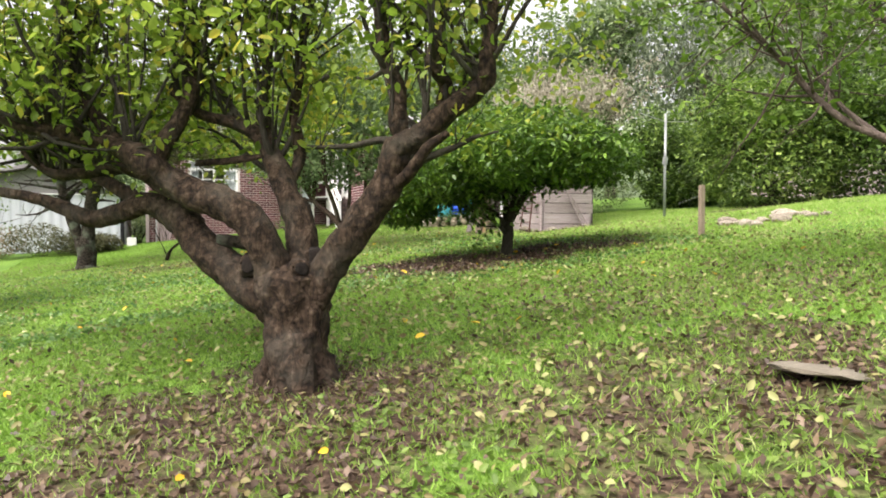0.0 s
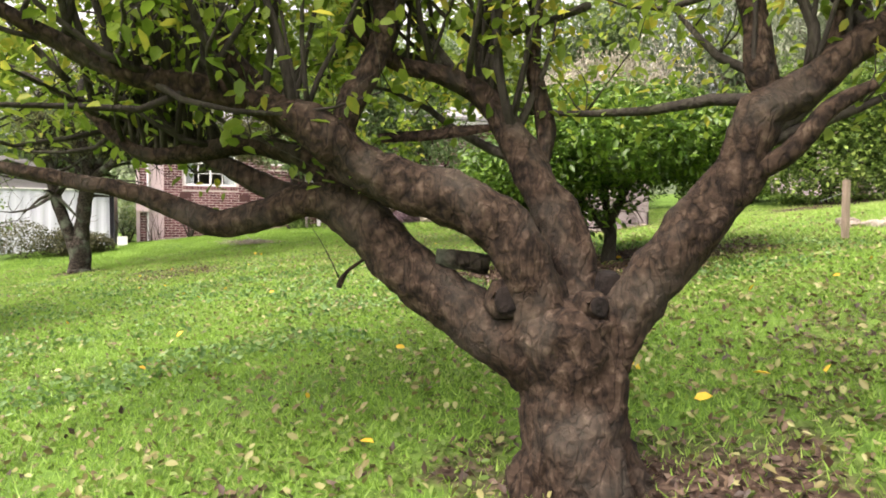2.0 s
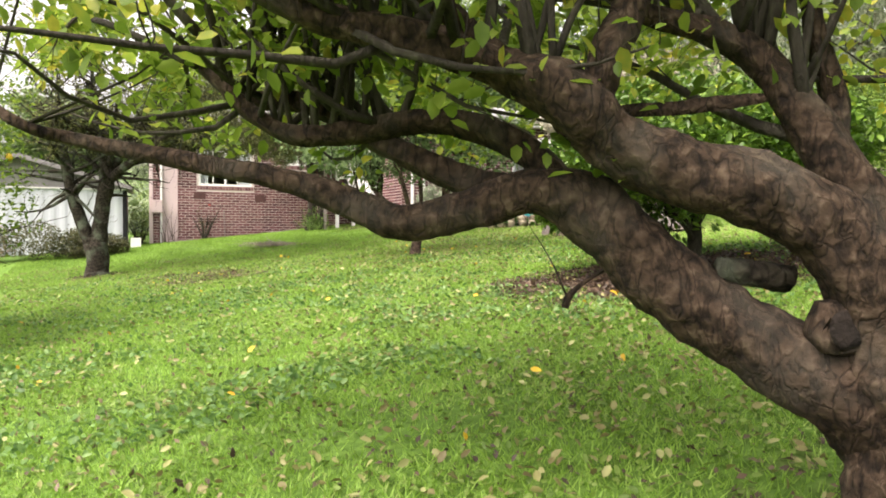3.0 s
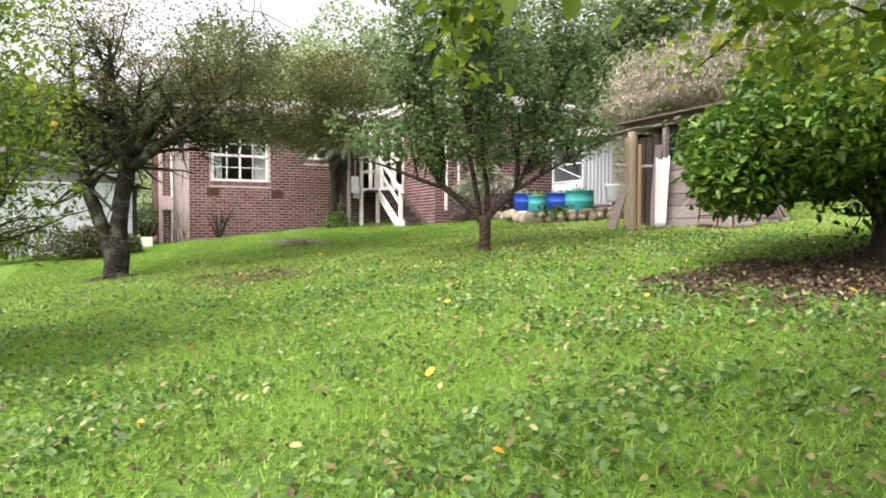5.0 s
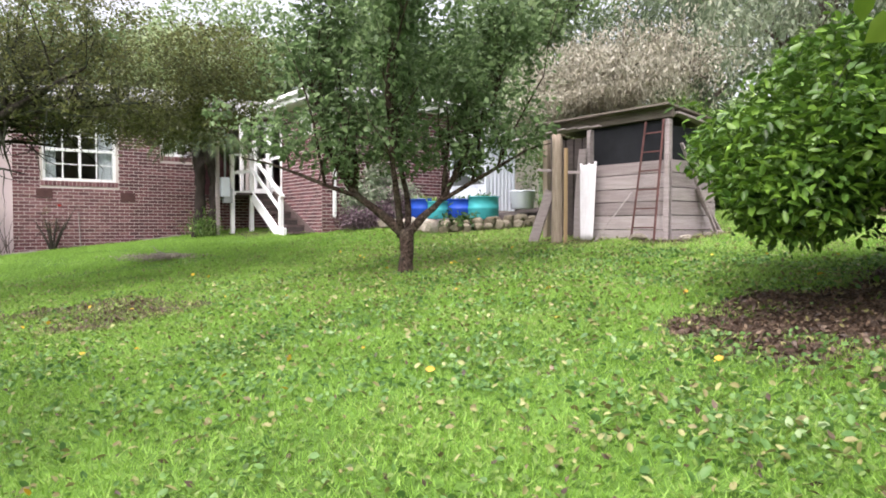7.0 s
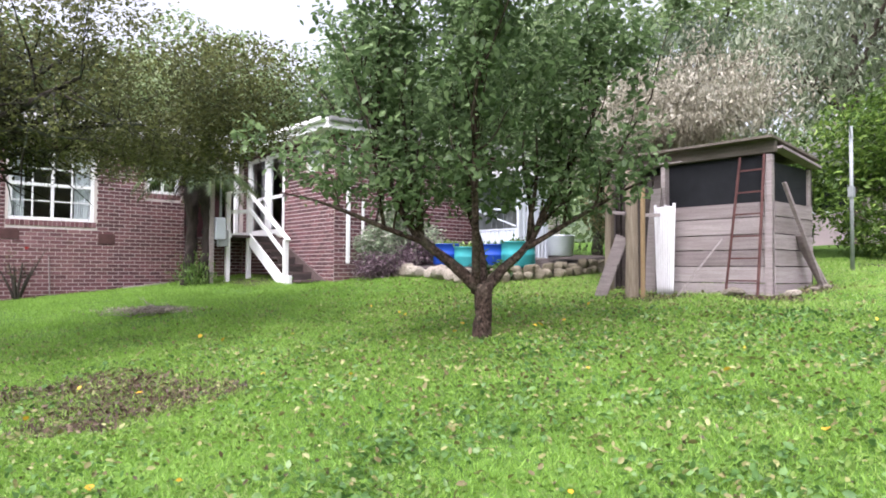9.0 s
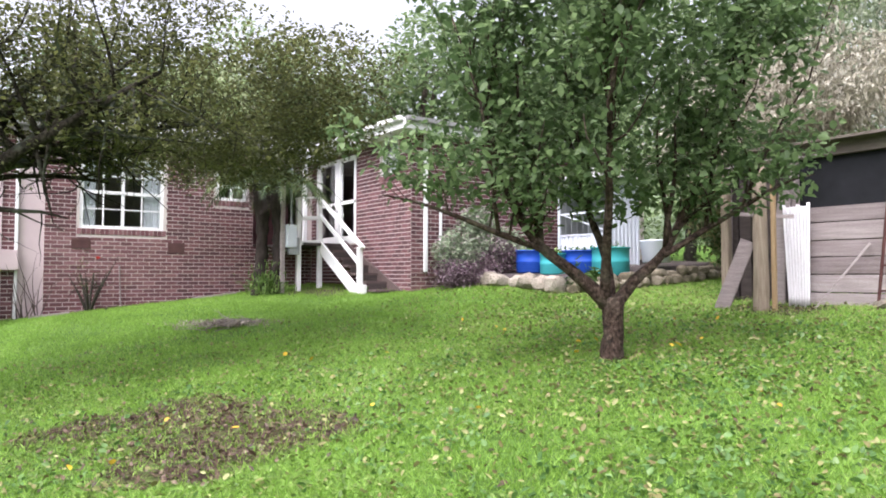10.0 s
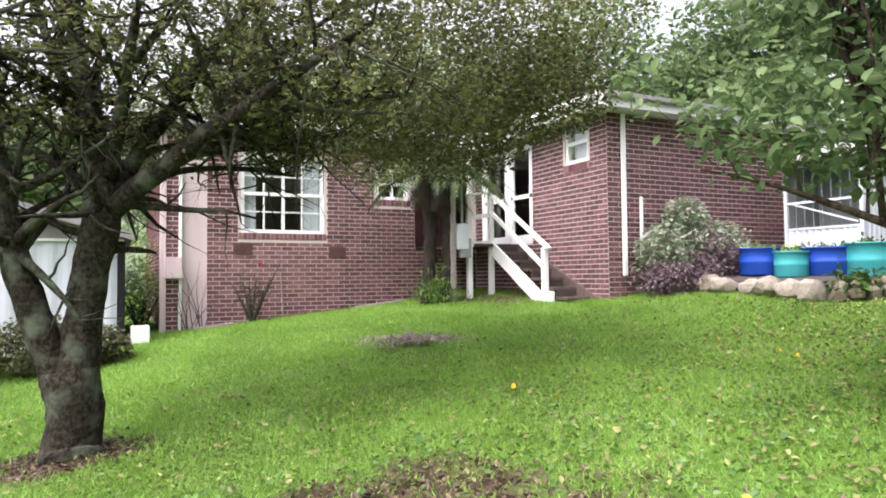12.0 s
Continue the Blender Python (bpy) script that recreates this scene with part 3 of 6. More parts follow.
sash_window("window", True, 0.03, WIN, 4, 4, [(0.07, 0.32), (1.30, 1.62)])
sash_window("window", True, 0.03, WIN2, 2, 2, [])
sash_window("window", False, 5.33, SWIN, 1, 2, [(-4.05, -3.55)])
# glazed door and side light on to the landing
for u0, u1 in ((-2.35, -1.55), (-1.40, -0.45)):
    dr = new("glazed_door")
    dr.parent = house
    for q in ((u0, u1, 1.27, 1.45), (u0, u1, 2.2, 2.28), (u0, u1, 3.2, 3.3), (u0, u0 + 0.09, 1.45, 3.2), (u1 - 0.09, u1, 1.45, 3.2)):
        part("stile", box(5.29, 5.35, *q, 0.004), M_WHITE, dr)
    g = part("pane", box(5.32, 5.326, u0 + 0.09, u1 - 0.09, 1.45, 3.2), M_GLASS, dr)
    g.visible_shadow = False
part("door_post", box(5.27, 5.37, -1.55, -1.40, 1.27, 3.3, 0.004), M_WHITE, house)
part("door_post", box(5.27, 5.37, -0.45, -0.35, 1.27, 3.3, 0.004), M_WHITE, house)
part("downpipe", beam((5.62, -4.69, 0.6), (5.62, -4.69, 3.4), 0.085, 0.06, 0.01), M_WHITE, house)
part("waste_pipe", beam((6.0, -4.69, 0.9), (6.0, -4.69, 1.98), 0.06, 0.06, 0.015), M_WHITE, house)
part("meter_box", box(-1.40, -1.08, -0.16, -0.004, 0.62, 1.02, 0.012), M_RENDER, house, "pale meter box on the brick pier")
part("porch_post", beam((4.95, -0.35, 1.3), (4.95, -0.35, EAVE), 0.09, 0.09), M_WHITE, house)

# stairs: timber treads between a white rail and the brick bay
LAND = 1.27
porch_stairs = thing("porch_stairs", "dark timber porch stairs with a white painted handrail", "stairs")
part("landing", box(4.1, 5.27, -1.85, -0.02, LAND - 0.06, LAND, 0.006), M_DARKWOOD, porch_stairs)
NST = 6
M_TREAD = mat("worn_tread_timber", [(0.2, (0.05, 0.035, 0.032)), (0.8, (0.17, 0.125, 0.115))], 5, 0.8, 0.4, 60, stretch=(1, 6, 1))
for i in range(NST):
    z = LAND - 0.172 * (i + 1)
    y = -1.87 - 0.385 * i
    if z > 0.0:
        part("tread", box(4.76, 5.29, y - 0.41, y, z - 0.05, z, 0.006), M_TREAD, porch_stairs)
        part("riser", box(4.80, 5.22, y - 0.03, y - 0.01, z, z + 0.125), M_DARKWOOD, porch_stairs)
part("stringer", beam((4.70, -1.70, LAND - 0.05), (4.70, -3.75, 0.02), 0.05, 0.26), M_WHITE, porch_stairs, "white painted stringer")
for x, y, top in ((4.12, -1.85, 2.22), (4.70, -1.72, 2.33), (4.70, -3.62, 1.12)):
    part("rail_post", box(x - 0.05, x + 0.05, y - 0.05, y + 0.05, gz(x, y) - 0.1, top, 0.006), M_WHITE, porch_stairs)
for a, b, w, h in (((4.70, -1.66, 2.34), (4.70, -3.75, 1.10), 0.10, 0.05), ((4.70, -1.72, 1.93), (4.70, -3.62, 0.76), 0.045, 0.09), ((4.06, -1.85, 2.24), (4.70, -1.70, 2.34), 0.10, 0.05),
                   ((4.12, -1.85, 1.80), (4.70, -1.72, 1.86), 0.045, 0.09), ((4.12, -1.85, 1.25), (4.70, -1.72, 1.30), 0.045, 0.10)):
    part("handrail" if w > 0.05 else "rail", beam(a, b, w, h), M_WHITE, porch_stairs)
for x, y in ((4.70, -3.72),):
    part("stringer_foot", box(x - 0.04, x + 0.04, y - 0.14, y, gz(x, y) - 0.05, 0.34, 0.01), M_WHITE, porch_stairs)


part("wall_stringer", beam((5.26, -1.85, LAND - 0.02), (5.26, -4.35, LAND - 1.14), 0.05, 0.20), M_TREAD, porch_stairs, "brown timber stringer against the bricks")
meter_post = thing("meter_post", "weathered post with a pale meter box and conduit beside the stairs", "meter post", (3.68, -2.0, 0))
part("post", box(-0.045, 0.045, -0.045, 0.045, gz(3.68, -2.0) - 0.1, 2.95, 0.006), M_GREYWOOD, meter_post)
part("meter_box", box(0.06, 0.28, -0.14, 0.06, 1.14, 1.64, 0.012), M_METALWALL, meter_post, "white painted meter box")
part("switch_box", box(0.13, 0.36, -0.10, 0.06, 0.98, 1.36, 0.01), M_GALV, meter_post, "grey switch box")
part("bracket", box(-0.045, 0.28, 0.04, 0.058, 1.05, 1.10, 0.0), M_GALV, meter_post)
part("conduit", beam((0.19, -0.02, 1.62), (0.19, -0.02, 3.0), 0.045, 0.045, 0.012), M_GALV, meter_post, "grey conduit")
M_VENT = mat("dark_terracotta", [(0.2, (0.06, 0.03, 0.03)), (0.8, (0.13, 0.065, 0.06))], 6, 0.9, 0.3, 60)
for x, z in ((0.04, 1.20), (1.97, 1.15)):
    vent = new("air_vent")
    vent.parent = house
    for k in range(3):
        part("vent_slat", box(x - 0.17, x + 0.17, -0.012, 0.02, z - 0.11 + k * 0.075, z - 0.05 + k * 0.075, 0.003), M_VENT, vent)
    part("vent_frame", box(x - 0.18, x + 0.18, -0.006, 0.03, z - 0.12, z + 0.11), M_VENT, vent)
part("downpipe", beam((-1.12, -0.03, -0.5), (-1.12, -0.03, EAVE), 0.06, 0.06, 0.01), M_WHITE, house)


# ---- small sheet-metal garage beside the house ----
def ribbed(u0, u1, z0, z1, at, pitch, depth, axis_x=True):
    V, F = [], []
    n = int((u1 - u0) / pitch * 4)
    for i in range(n + 1):
        u = u0 + (u1 - u0) * i / n
        d = at - (depth if i % 4 in (1, 2) else 0)
        for z in (z0, z1):
            V.append((u, d, z) if axis_x else (d, u, z))
    return V, [(2 * i, 2 * i + 2, 2 * i + 3, 2 * i + 1) for i in range(n)]


garage = thing("garage", "white sheet-metal garage with a low grey roof", "garage")
V, F = ribbed(-7.5, -2.15, -1.2, 1.28, -1.2, 0.28, 0.018)
mesh_part("front_wall", link_mesh("front_wall", V, F, M_METALWALL), garage)
V, F = ribbed(-1.2, 3.5, -1.2, 1.28, -2.15, 0.28, -0.018, False)
mesh_part("side_wall", link_mesh("side_wall", V, F, M_METALWALL), garage)
part("inner_wall", box(-7.45, -2.2, -1.15, 3.45, -1.2, 1.26), M_METALWALL, garage)
M_GARAGEROOF = mat("grey_lilac_sheet", [(0.2, (0.17, 0.16, 0.17)), (0.8, (0.30, 0.285, 0.295))], 1.5, 0.6, 0.1, 30)
for sx in (-1, 1):
    x1 = -4.8 + sx * 2.85
    V = [(-4.8, -1.5, 2.14), (x1, -1.5, 1.32), (x1, 3.7, 1.32), (-4.8, 3.7, 2.14)]
    V += [(x, y, z + 0.04) for x, y, z in V]
    mesh_part("roof_sheet", link_mesh("roof_sheet", V, [(3, 2, 1, 0), (4, 5, 6, 7), (0, 1, 5, 4), (1, 2, 6, 5), (2, 3, 7, 6), (3, 0, 4, 7)], M_GARAGEROOF), garage)
    part("barge_board", beam((-4.8, -1.52, 2.13), (x1, -1.52, 1.31), 0.03, 0.12, 0.004), M_GARAGEROOF, garage)
for k in range(5):
    z0 = 1.28 + k * 0.155
    w = 2.65 - k * 0.52
    part("gable_board", box(-4.8 - w, -4.8 + w, -1.23 + 0.004 * k, -1.19, z0, z0 + 0.15, 0.006), M_GARAGEROOF, garage)
part("eave_trim", box(-7.5, -2.1, -1.26, -1.20, 1.24, 1.28), M_WHITE, garage)
part("corner_post", box(-2.2, -2.08, -1.27, -1.17, -1.2, 1.25, 0.01), M_MESH, garage, "dark corner downpipe")

# ---- old timber shed ----
M_ROOFWOOD = mat("dark_roof_timber", [(0.2, (0.05, 0.04, 0.032)), (0.5, (0.12, 0.10, 0.082)), (0.85, (0.24, 0.21, 0.18))], 3, 0.9, 0.5, 30, stretch=(2, 1, 8), fine_amount=0.5)
shed = thing("timber_shed", "weathered grey timber shed with dark mesh windows and flat roof", "shed")
SX, SX1, SY0, SY1 = 7.2, 8.45, -13.0, -10.3
sz = gz(7.4, -12.5)
rs = random.Random(3)
z = sz - 0.1
heights = (0.24, 0.24, 0.23, 0.22, 0.24, 0.21)
for i, h in enumerate(heights):
    part("plank", box(SX - 0.02 + rs.uniform(-0.006, 0.006), SX + 0.012, SY0, -11.35 + rs.uniform(-0.02, 0.02), z + 0.006, z + h - 0.006, 0.003), M_GREYWOOD, shed)
    part("plank", box(SX + 0.012, SX1 + rs.uniform(-0.03, 0.03), SY0 - 0.02 + rs.uniform(-0.006, 0.006), SY0 + 0.012, z + 0.006, z + h - 0.006, 0.003), M_SIDEWOOD, shed)
    z += h
ztop = z
part("mesh_window", box(SX + 0.03, SX + 0.04, SY0, -11.35, ztop, 2.12), M_MESH, shed, "dark shade mesh")
part("mesh_window", box(SX, SX1, SY0 + 0.03, SY0 + 0.04, ztop, 2.0), M_MESH, shed, "dark shade mesh")
# Back, inner and far walls, floor and door boards: darker than the outer planks.
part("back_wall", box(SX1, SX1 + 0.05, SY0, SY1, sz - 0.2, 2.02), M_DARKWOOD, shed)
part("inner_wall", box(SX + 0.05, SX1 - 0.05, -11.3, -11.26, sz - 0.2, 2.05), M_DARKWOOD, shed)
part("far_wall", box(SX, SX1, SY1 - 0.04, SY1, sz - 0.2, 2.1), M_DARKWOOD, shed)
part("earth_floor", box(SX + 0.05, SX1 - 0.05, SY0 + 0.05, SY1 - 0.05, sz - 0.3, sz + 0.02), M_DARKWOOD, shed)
for x, y in ((SX + 0.0, SY0 + 0.05), (SX, -11.35), (SX, SY1 - 0.05), (SX1 - 0.03, SY0 + 0.05)):
    part("corner_post", box(x - 0.05, x + 0.05, y - 0.05, y + 0.05, sz - 0.2, 2.10 if x < 8 else 2.0, 0.006), M_GREYWOOD, shed)
for i in range(5):
    y = -11.25 + i * 0.2
    part("door_board", box(SX + 0.1, SX + 0.125, y, y + 0.17, sz, 2.0, 0.003), M_DARKWOOD, shed)
part("lintel", box(SX - 0.05, SX + 0.03, SY0 - 0.05, SY1 + 0.05, 2.12, 2.29, 0.008), M_ROOFWOOD, shed)
part("lintel", beam((SX + 0.03, SY0 - 0.04, 2.19), (SX1 + 0.1, SY0 - 0.04, 2.04), 0.17, 0.04), M_SIDEWOOD, shed)
roof = link_mesh("roof", [(SX - 0.2, SY0 - 0.08, 2.30), (SX1 + 0.12, SY0 - 0.08, 2.14), (SX1 + 0.12, SY1 + 0.2, 2.14), (SX - 0.2, SY1 + 0.2, 2.30),
                          (SX - 0.2, SY0 - 0.08, 2.335), (SX1 + 0.12, SY0 - 0.08, 2.17), (SX1 + 0.12, SY1 + 0.2, 2.17), (SX - 0.2, SY1 + 0.2, 2.335)],
                 [(3, 2, 1, 0), (4, 5, 6, 7), (0, 1, 5, 4), (1, 2, 6, 5), (2, 3, 7, 6), (3, 0, 4, 7)], M_ROOFWOOD)
mesh_part("roof", roof, shed)

# round gate post with a slatted lean-to in front of the doorway
def log(a, b, r0, r1):
    a, b = Vector(a), Vector(b)
    return [(a.lerp(b, k / 10), r0 + (r1 - r0) * k / 10) for k in range(11)]


gate_post = thing("gate_post", "thick round weathered timber post before the shed doorway", "post", (6.42, -11.28, 0))
g0 = gz(6.42, -11.28)
mesh_part("post", tubes("post", [log((0, 0, g0 - 0.15), (0.01, 0.02, 1.97), 0.10, 0.088)], M_POSTWOOD, 16, 0.05), gate_post)
part("batten", box(0.03, 0.08, -0.17, -0.115, g0 - 0.1, 1.72, 0.006), mat("raw_batten", [(0.2, (0.24, 0.16, 0.08)), (0.8, (0.40, 0.29, 0.17))], 4, 0.85, 0.3, 40, stretch=(8, 8, 1)), gate_post, "yellowed raw batten")
part("jamb_post", box(0.60, 0.70, 0.82, 0.94, gz(7.1, -10.4) - 0.1, 2.0, 0.01), M_POSTWOOD, gate_post)
part("door_frame", box(0.70, 0.78, -0.12, -0.05, g0 - 0.05, 2.06, 0.006), M_GREYWOOD, gate_post)
for i in range(4):
    part("roof_slat", beam((-0.12 + i * 0.14, 1.08 + 0.04 * i, 1.93 + i * 0.022), (0.02 + i * 0.16, -0.16 - 0.12 * i, 2.04 + i * 0.02), 0.10, 0.02), M_GREYWOOD, gate_post)
part("cross_rail", beam((-0.12, 0.36, 1.37), (-0.09, 0.05, 1.33), 0.025, 0.05), M_GREYWOOD, gate_post)
part("cross_rail", beam((0.10, -0.08, 1.31), (0.2, -0.34, 1.30), 0.025, 0.05), M_GREYWOOD, gate_post)
lean = thing("leaning_plank", "short broad grey plank leaning against the post", "plank", (6.38, -10.9, 0))
part("plank", beam((-0.02, 0.16, gz(6.35, -10.7) - 0.02), (0.05, -0.20, 1.0), 0.03, 0.20), M_GREYWOOD, lean)

# white corrugated sheet leaning by the doorway
sheet = thing("corrugated_sheet", "flaking white corrugated iron sheet leaning by the shed doorway", "iron sheet", (6.90, -11.42, gz(6.9, -11.5)))
V, F = [], []
n, rows = 48, 10
edge_rng = random.Random(15)
jag = [[edge_rng.uniform(-0.03, 0.03) for _ in range(9)] for _ in range(2)]
for k in range(rows + 1):
    z = 1.36 * k / rows
    for i in range(n + 1):
        u = i / n
        ragged = jag[0][int(u * 8)] if k == 0 else jag[1][int(u * 8)] if k == rows else 0.0
        width = 0.27 + 0.10 * k / rows
        V.append((0.10 * z + 0.016 * math.sin(u * 8 * 2 * math.pi), -0.11 + 0.09 * k / rows + (u - 0.5) * width, max(z + ragged, 0.0)))
for k in range(rows):
    for i in range(n):
        a = k * (n + 1) + i
        F.append((a, a + 1, a + n + 2, a + n + 1))
me = link_mesh("sheet", V, F, M_SHADOWSHEET, True)
so = mesh_part("sheet", me, sheet)
md = so.modifiers.new("thickness", "SOLIDIFY")
md.thickness = 0.003
top_board = thing("curved_offcut", "curved pale timber offcut standing behind the iron sheet", "board", (7.06, -11.24, 0))
V, F = [], []
for k in range(15):
    z = gz(7.06, -11.24) + (1.76 - gz(7.06, -11.24)) * k / 14
    c = 0.07 - 0.12 * ((k / 14) ** 2)
    for y, x in ((c - 0.085, 0), (c + 0.085, 0), (c + 0.085, 0.025), (c - 0.085, 0.025)):
        V.append((x, y, z))
for k in range(14):
    for q in range(4):
        F.append((k * 4 + q, k * 4 + (q + 1) % 4, k * 4 + 4 + (q + 1) % 4, k * 4 + 4 + q))
F += [(3, 2, 1, 0), (56, 57, 58, 59)]
mesh_part("board", link_mesh("board", V, F, M_GREYWOOD), top_board)

# rusty ladder
ladder = thing("ladder", "rusty steel ladder leaning on the shed wall", "ladder")
lb0, lb1 = Vector((6.90, -12.46, gz(6.9, -12.5) - 0.01)), Vector((6.88, -12.92, gz(6.9, -12.9) - 0.01))
lt0, lt1 = Vector((7.12, -12.58, 2.10)), Vector((7.12, -12.92, 2.10))
for a, b in ((lb0, lt0), (lb1, lt1)):
    part("rail", beam(a, b, 0.035, 0.025), M_RUST, ladder)
for i in range(6):
    k = 0.12 + i * 0.155
    part("rung", beam(lb0.lerp(lt0, k), lb1.lerp(lt1, k), 0.028, 0.022), M_RUST, ladder)
prop = thing("leaning_stick", "thin grey stick leaning on the shed wall", "stick")
part("stick", beam((6.85, -11.75, gz(6.9, -11.7)), (7.14, -12.3, 0.95), 0.025, 0.025), M_GREYWOOD, prop)
plank2 = thing("leaning_plank", "long dark plank leaning against the shed side", "plank")
part("plank", beam((8.05, -13.32, gz(8.1, -13.3) - 0.02), (7.4, -13.06, 1.72), 0.07, 0.03), M_GREYWOOD, plank2)
plank3 = thing("leaning_plank", "wide short board propped on the shed side", "plank")
part("plank", beam((8.22, -13.28, gz(8.2, -13.3) - 0.02), (7.85, -13.05, 1.0), 0.18, 0.03), M_SIDEWOOD, plank3)

# ---- aviary, barrels, tub ----
AV = gz(8.9, -6.3) + 0.32
aviary = thing("aviary", "small pale green mesh aviary with a hipped roof", "aviary")
part("base", box(8.5, 9.45, -7.0, -5.6, AV - 0.5, AV + 0.02), M_CONC, aviary)
for x, y in ((8.52, -6.98), (9.43, -6.98), (8.52, -5.62), (9.43, -5.62)):
    part("corner_post", box(x - 0.03, x + 0.03, y - 0.03, y + 0.03, AV, 2.55, 0.004), M_METALWALL, aviary)
V, F = ribbed(8.55, 9.40, AV + 0.02, 2.5, -6.97, 0.12, 0.02)
mesh_part("ribbed_wall", link_mesh("ribbed_wall", V, F, M_METALWALL), aviary)
V, F = ribbed(-6.95, -5.65, AV + 0.02, AV + 0.62, 8.53, 0.12, 0.02, False)
mesh_part("ribbed_wall", link_mesh("ribbed_wall", V, F, M_METALWALL), aviary)
part("back_wall", box(9.41, 9.44, -6.95, -5.65, AV, 2.5), M_GALV, aviary)
part("back_wall", box(8.55, 9.40, -5.64, -5.60, AV, 2.5), M_GALV, aviary)
for i in range(9):
    y = -6.95 + 1.3 * i / 8
    part("wire", box(8.515, 8.523, y - 0.004, y + 0.004, AV + 0.62, 2.5), M_GALV, aviary)
for z in (AV + 0.64, AV + 1.1, 2.48):
    part("mesh_rail", box(8.505, 8.545, -6.95, -5.65, z - 0.02, z + 0.02), M_METALWALL, aviary)
part("brace", beam((8.52, -6.9, AV + 0.7), (8.52, -5.7, AV + 1.1), 0.02, 0.03), M_METALWALL, aviary)
mesh_part("roof", link_mesh("roof", [(8.3, -7.2, 2.52), (9.65, -7.2, 2.52), (9.65, -5.4, 2.52), (8.3, -5.4, 2.52), (8.98, -6.6, 2.86), (8.98, -6.0, 2.86)],
                            [(0, 1, 4), (1, 2, 5, 4), (2, 3, 5), (3, 0, 4, 5), (3, 2, 1, 0)], M_PALEROOF), aviary)


def barrel(name, label, x, y, z, r, h, material, dry=0.0):
    b = thing(name, label, "barrel", (x, y, z), "planter barrels")
    prof = [(r * 0.93, 0), (r, 0.03), (r * 1.0, h * 0.45), (r * 1.04, h * 0.5), (r * 1.0, h * 0.55), (r, h - 0.03), (r * 1.06, h - 0.02), (r * 1.06, h), (r * 0.94, h), (r * 0.94, h - 0.08)]
    V, F, n = [], [], 28
    for rr, zz in prof:
        for j in range(n):
            V.append((rr * math.cos(2 * math.pi * j / n), rr * math.sin(2 * math.pi * j / n), zz))
    for i in range(len(prof) - 1):
        for j in range(n):
            F.append((i * n + j, i * n + (j + 1) % n, (i + 1) * n + (j + 1) % n, (i + 1) * n + j))
    F.append(tuple(range(n - 1, -1, -1)))
    mesh_part("tub", link_mesh("tub", V, F, material, True), b)
    part("soil", box(-r * 0.64, r * 0.64, -r * 0.64, r * 0.64, h - 0.14, h - 0.085), M_DARKWOOD, b)
    q = random.Random(int(x * 100))
    tagged(mesh_part("seedlings", leaves("seedlings", [(q.gauss(0, r * 0.4), q.gauss(0, r * 0.4), h - 0.06 + abs(q.gauss(0, 0.05))) for _ in range(120)], 0.09, L_SHRUB, q, -0.6), b), kind="stuff")
    return b


for x, y, r, h, m, lb in ((7.40, -5.95, 0.33, 0.46, M_BLUE, "dark blue"), (7.42, -6.5, 0.25, 0.42, M_TEAL, "small teal green"), (7.98, -6.75, 0.42, 0.46, M_BLUE, "wide bright blue"),
                          (8.12, -7.35, 0.36, 0.54, M_TEAL, "tall teal green")):
    barrel("planter_barrel", lb + " plastic half-barrel planter behind the stone wall", x, y, gz(x, y) + 0.20, r, h, m)
tub = thing("washing_tub", "pale grey ribbed tub beside the aviary", "tub", (9.0, -7.75, gz(9.0, -7.75) + 0.42))
V, F, n = [], [], 32
prof = [(0.24, 0), (0.27, 0.02), (0.265, 0.14), (0.285, 0.16), (0.28, 0.27), (0.30, 0.29), (0.295, 0.40), (0.315, 0.42), (0.30, 0.44), (0.26, 0.14)]
for rr, zz in prof:
    for j in range(n):
        V.append((rr * math.cos(2 * math.pi * j / n), rr * math.sin(2 * math.pi * j / n), zz))
for i in range(len(prof) - 1):
    for j in range(n):
        F.append((i * n + j, i * n + (j + 1) % n, (i + 1) * n + (j + 1) % n, (i + 1) * n + j))
F.append(tuple(range(n - 1, -1, -1)))
mesh_part("tub_body", link_mesh("tub_body", V, F, M_METALWALL, True), tub)
raised_bed = tagged(mesh_part("raised_bed", link_mesh("raised_bed", [(6.45, -5.4, 0.1), (6.5, -7.6, 0.1), (10.6, -8.2, 0.1), (10.6, -4.7, 0.1), (6.6, -5.5, gz(6.6, -5.5) + 0.2), (6.75, -7.4, gz(6.7, -7.4) + 0.2), (10.5, -8.0, gz(10.5, -8) + 0.3), (10.5, -4.7, gz(10.5, -4.7) + 0.3)],
                    [(4, 5, 6, 7), (0, 1, 5, 4), (1, 2, 6, 5), (2, 3, 7, 6), (3, 0, 4, 7)], M_DARKWOOD)), "dark soil garden bed behind stones", "garden bed", kind="structure")


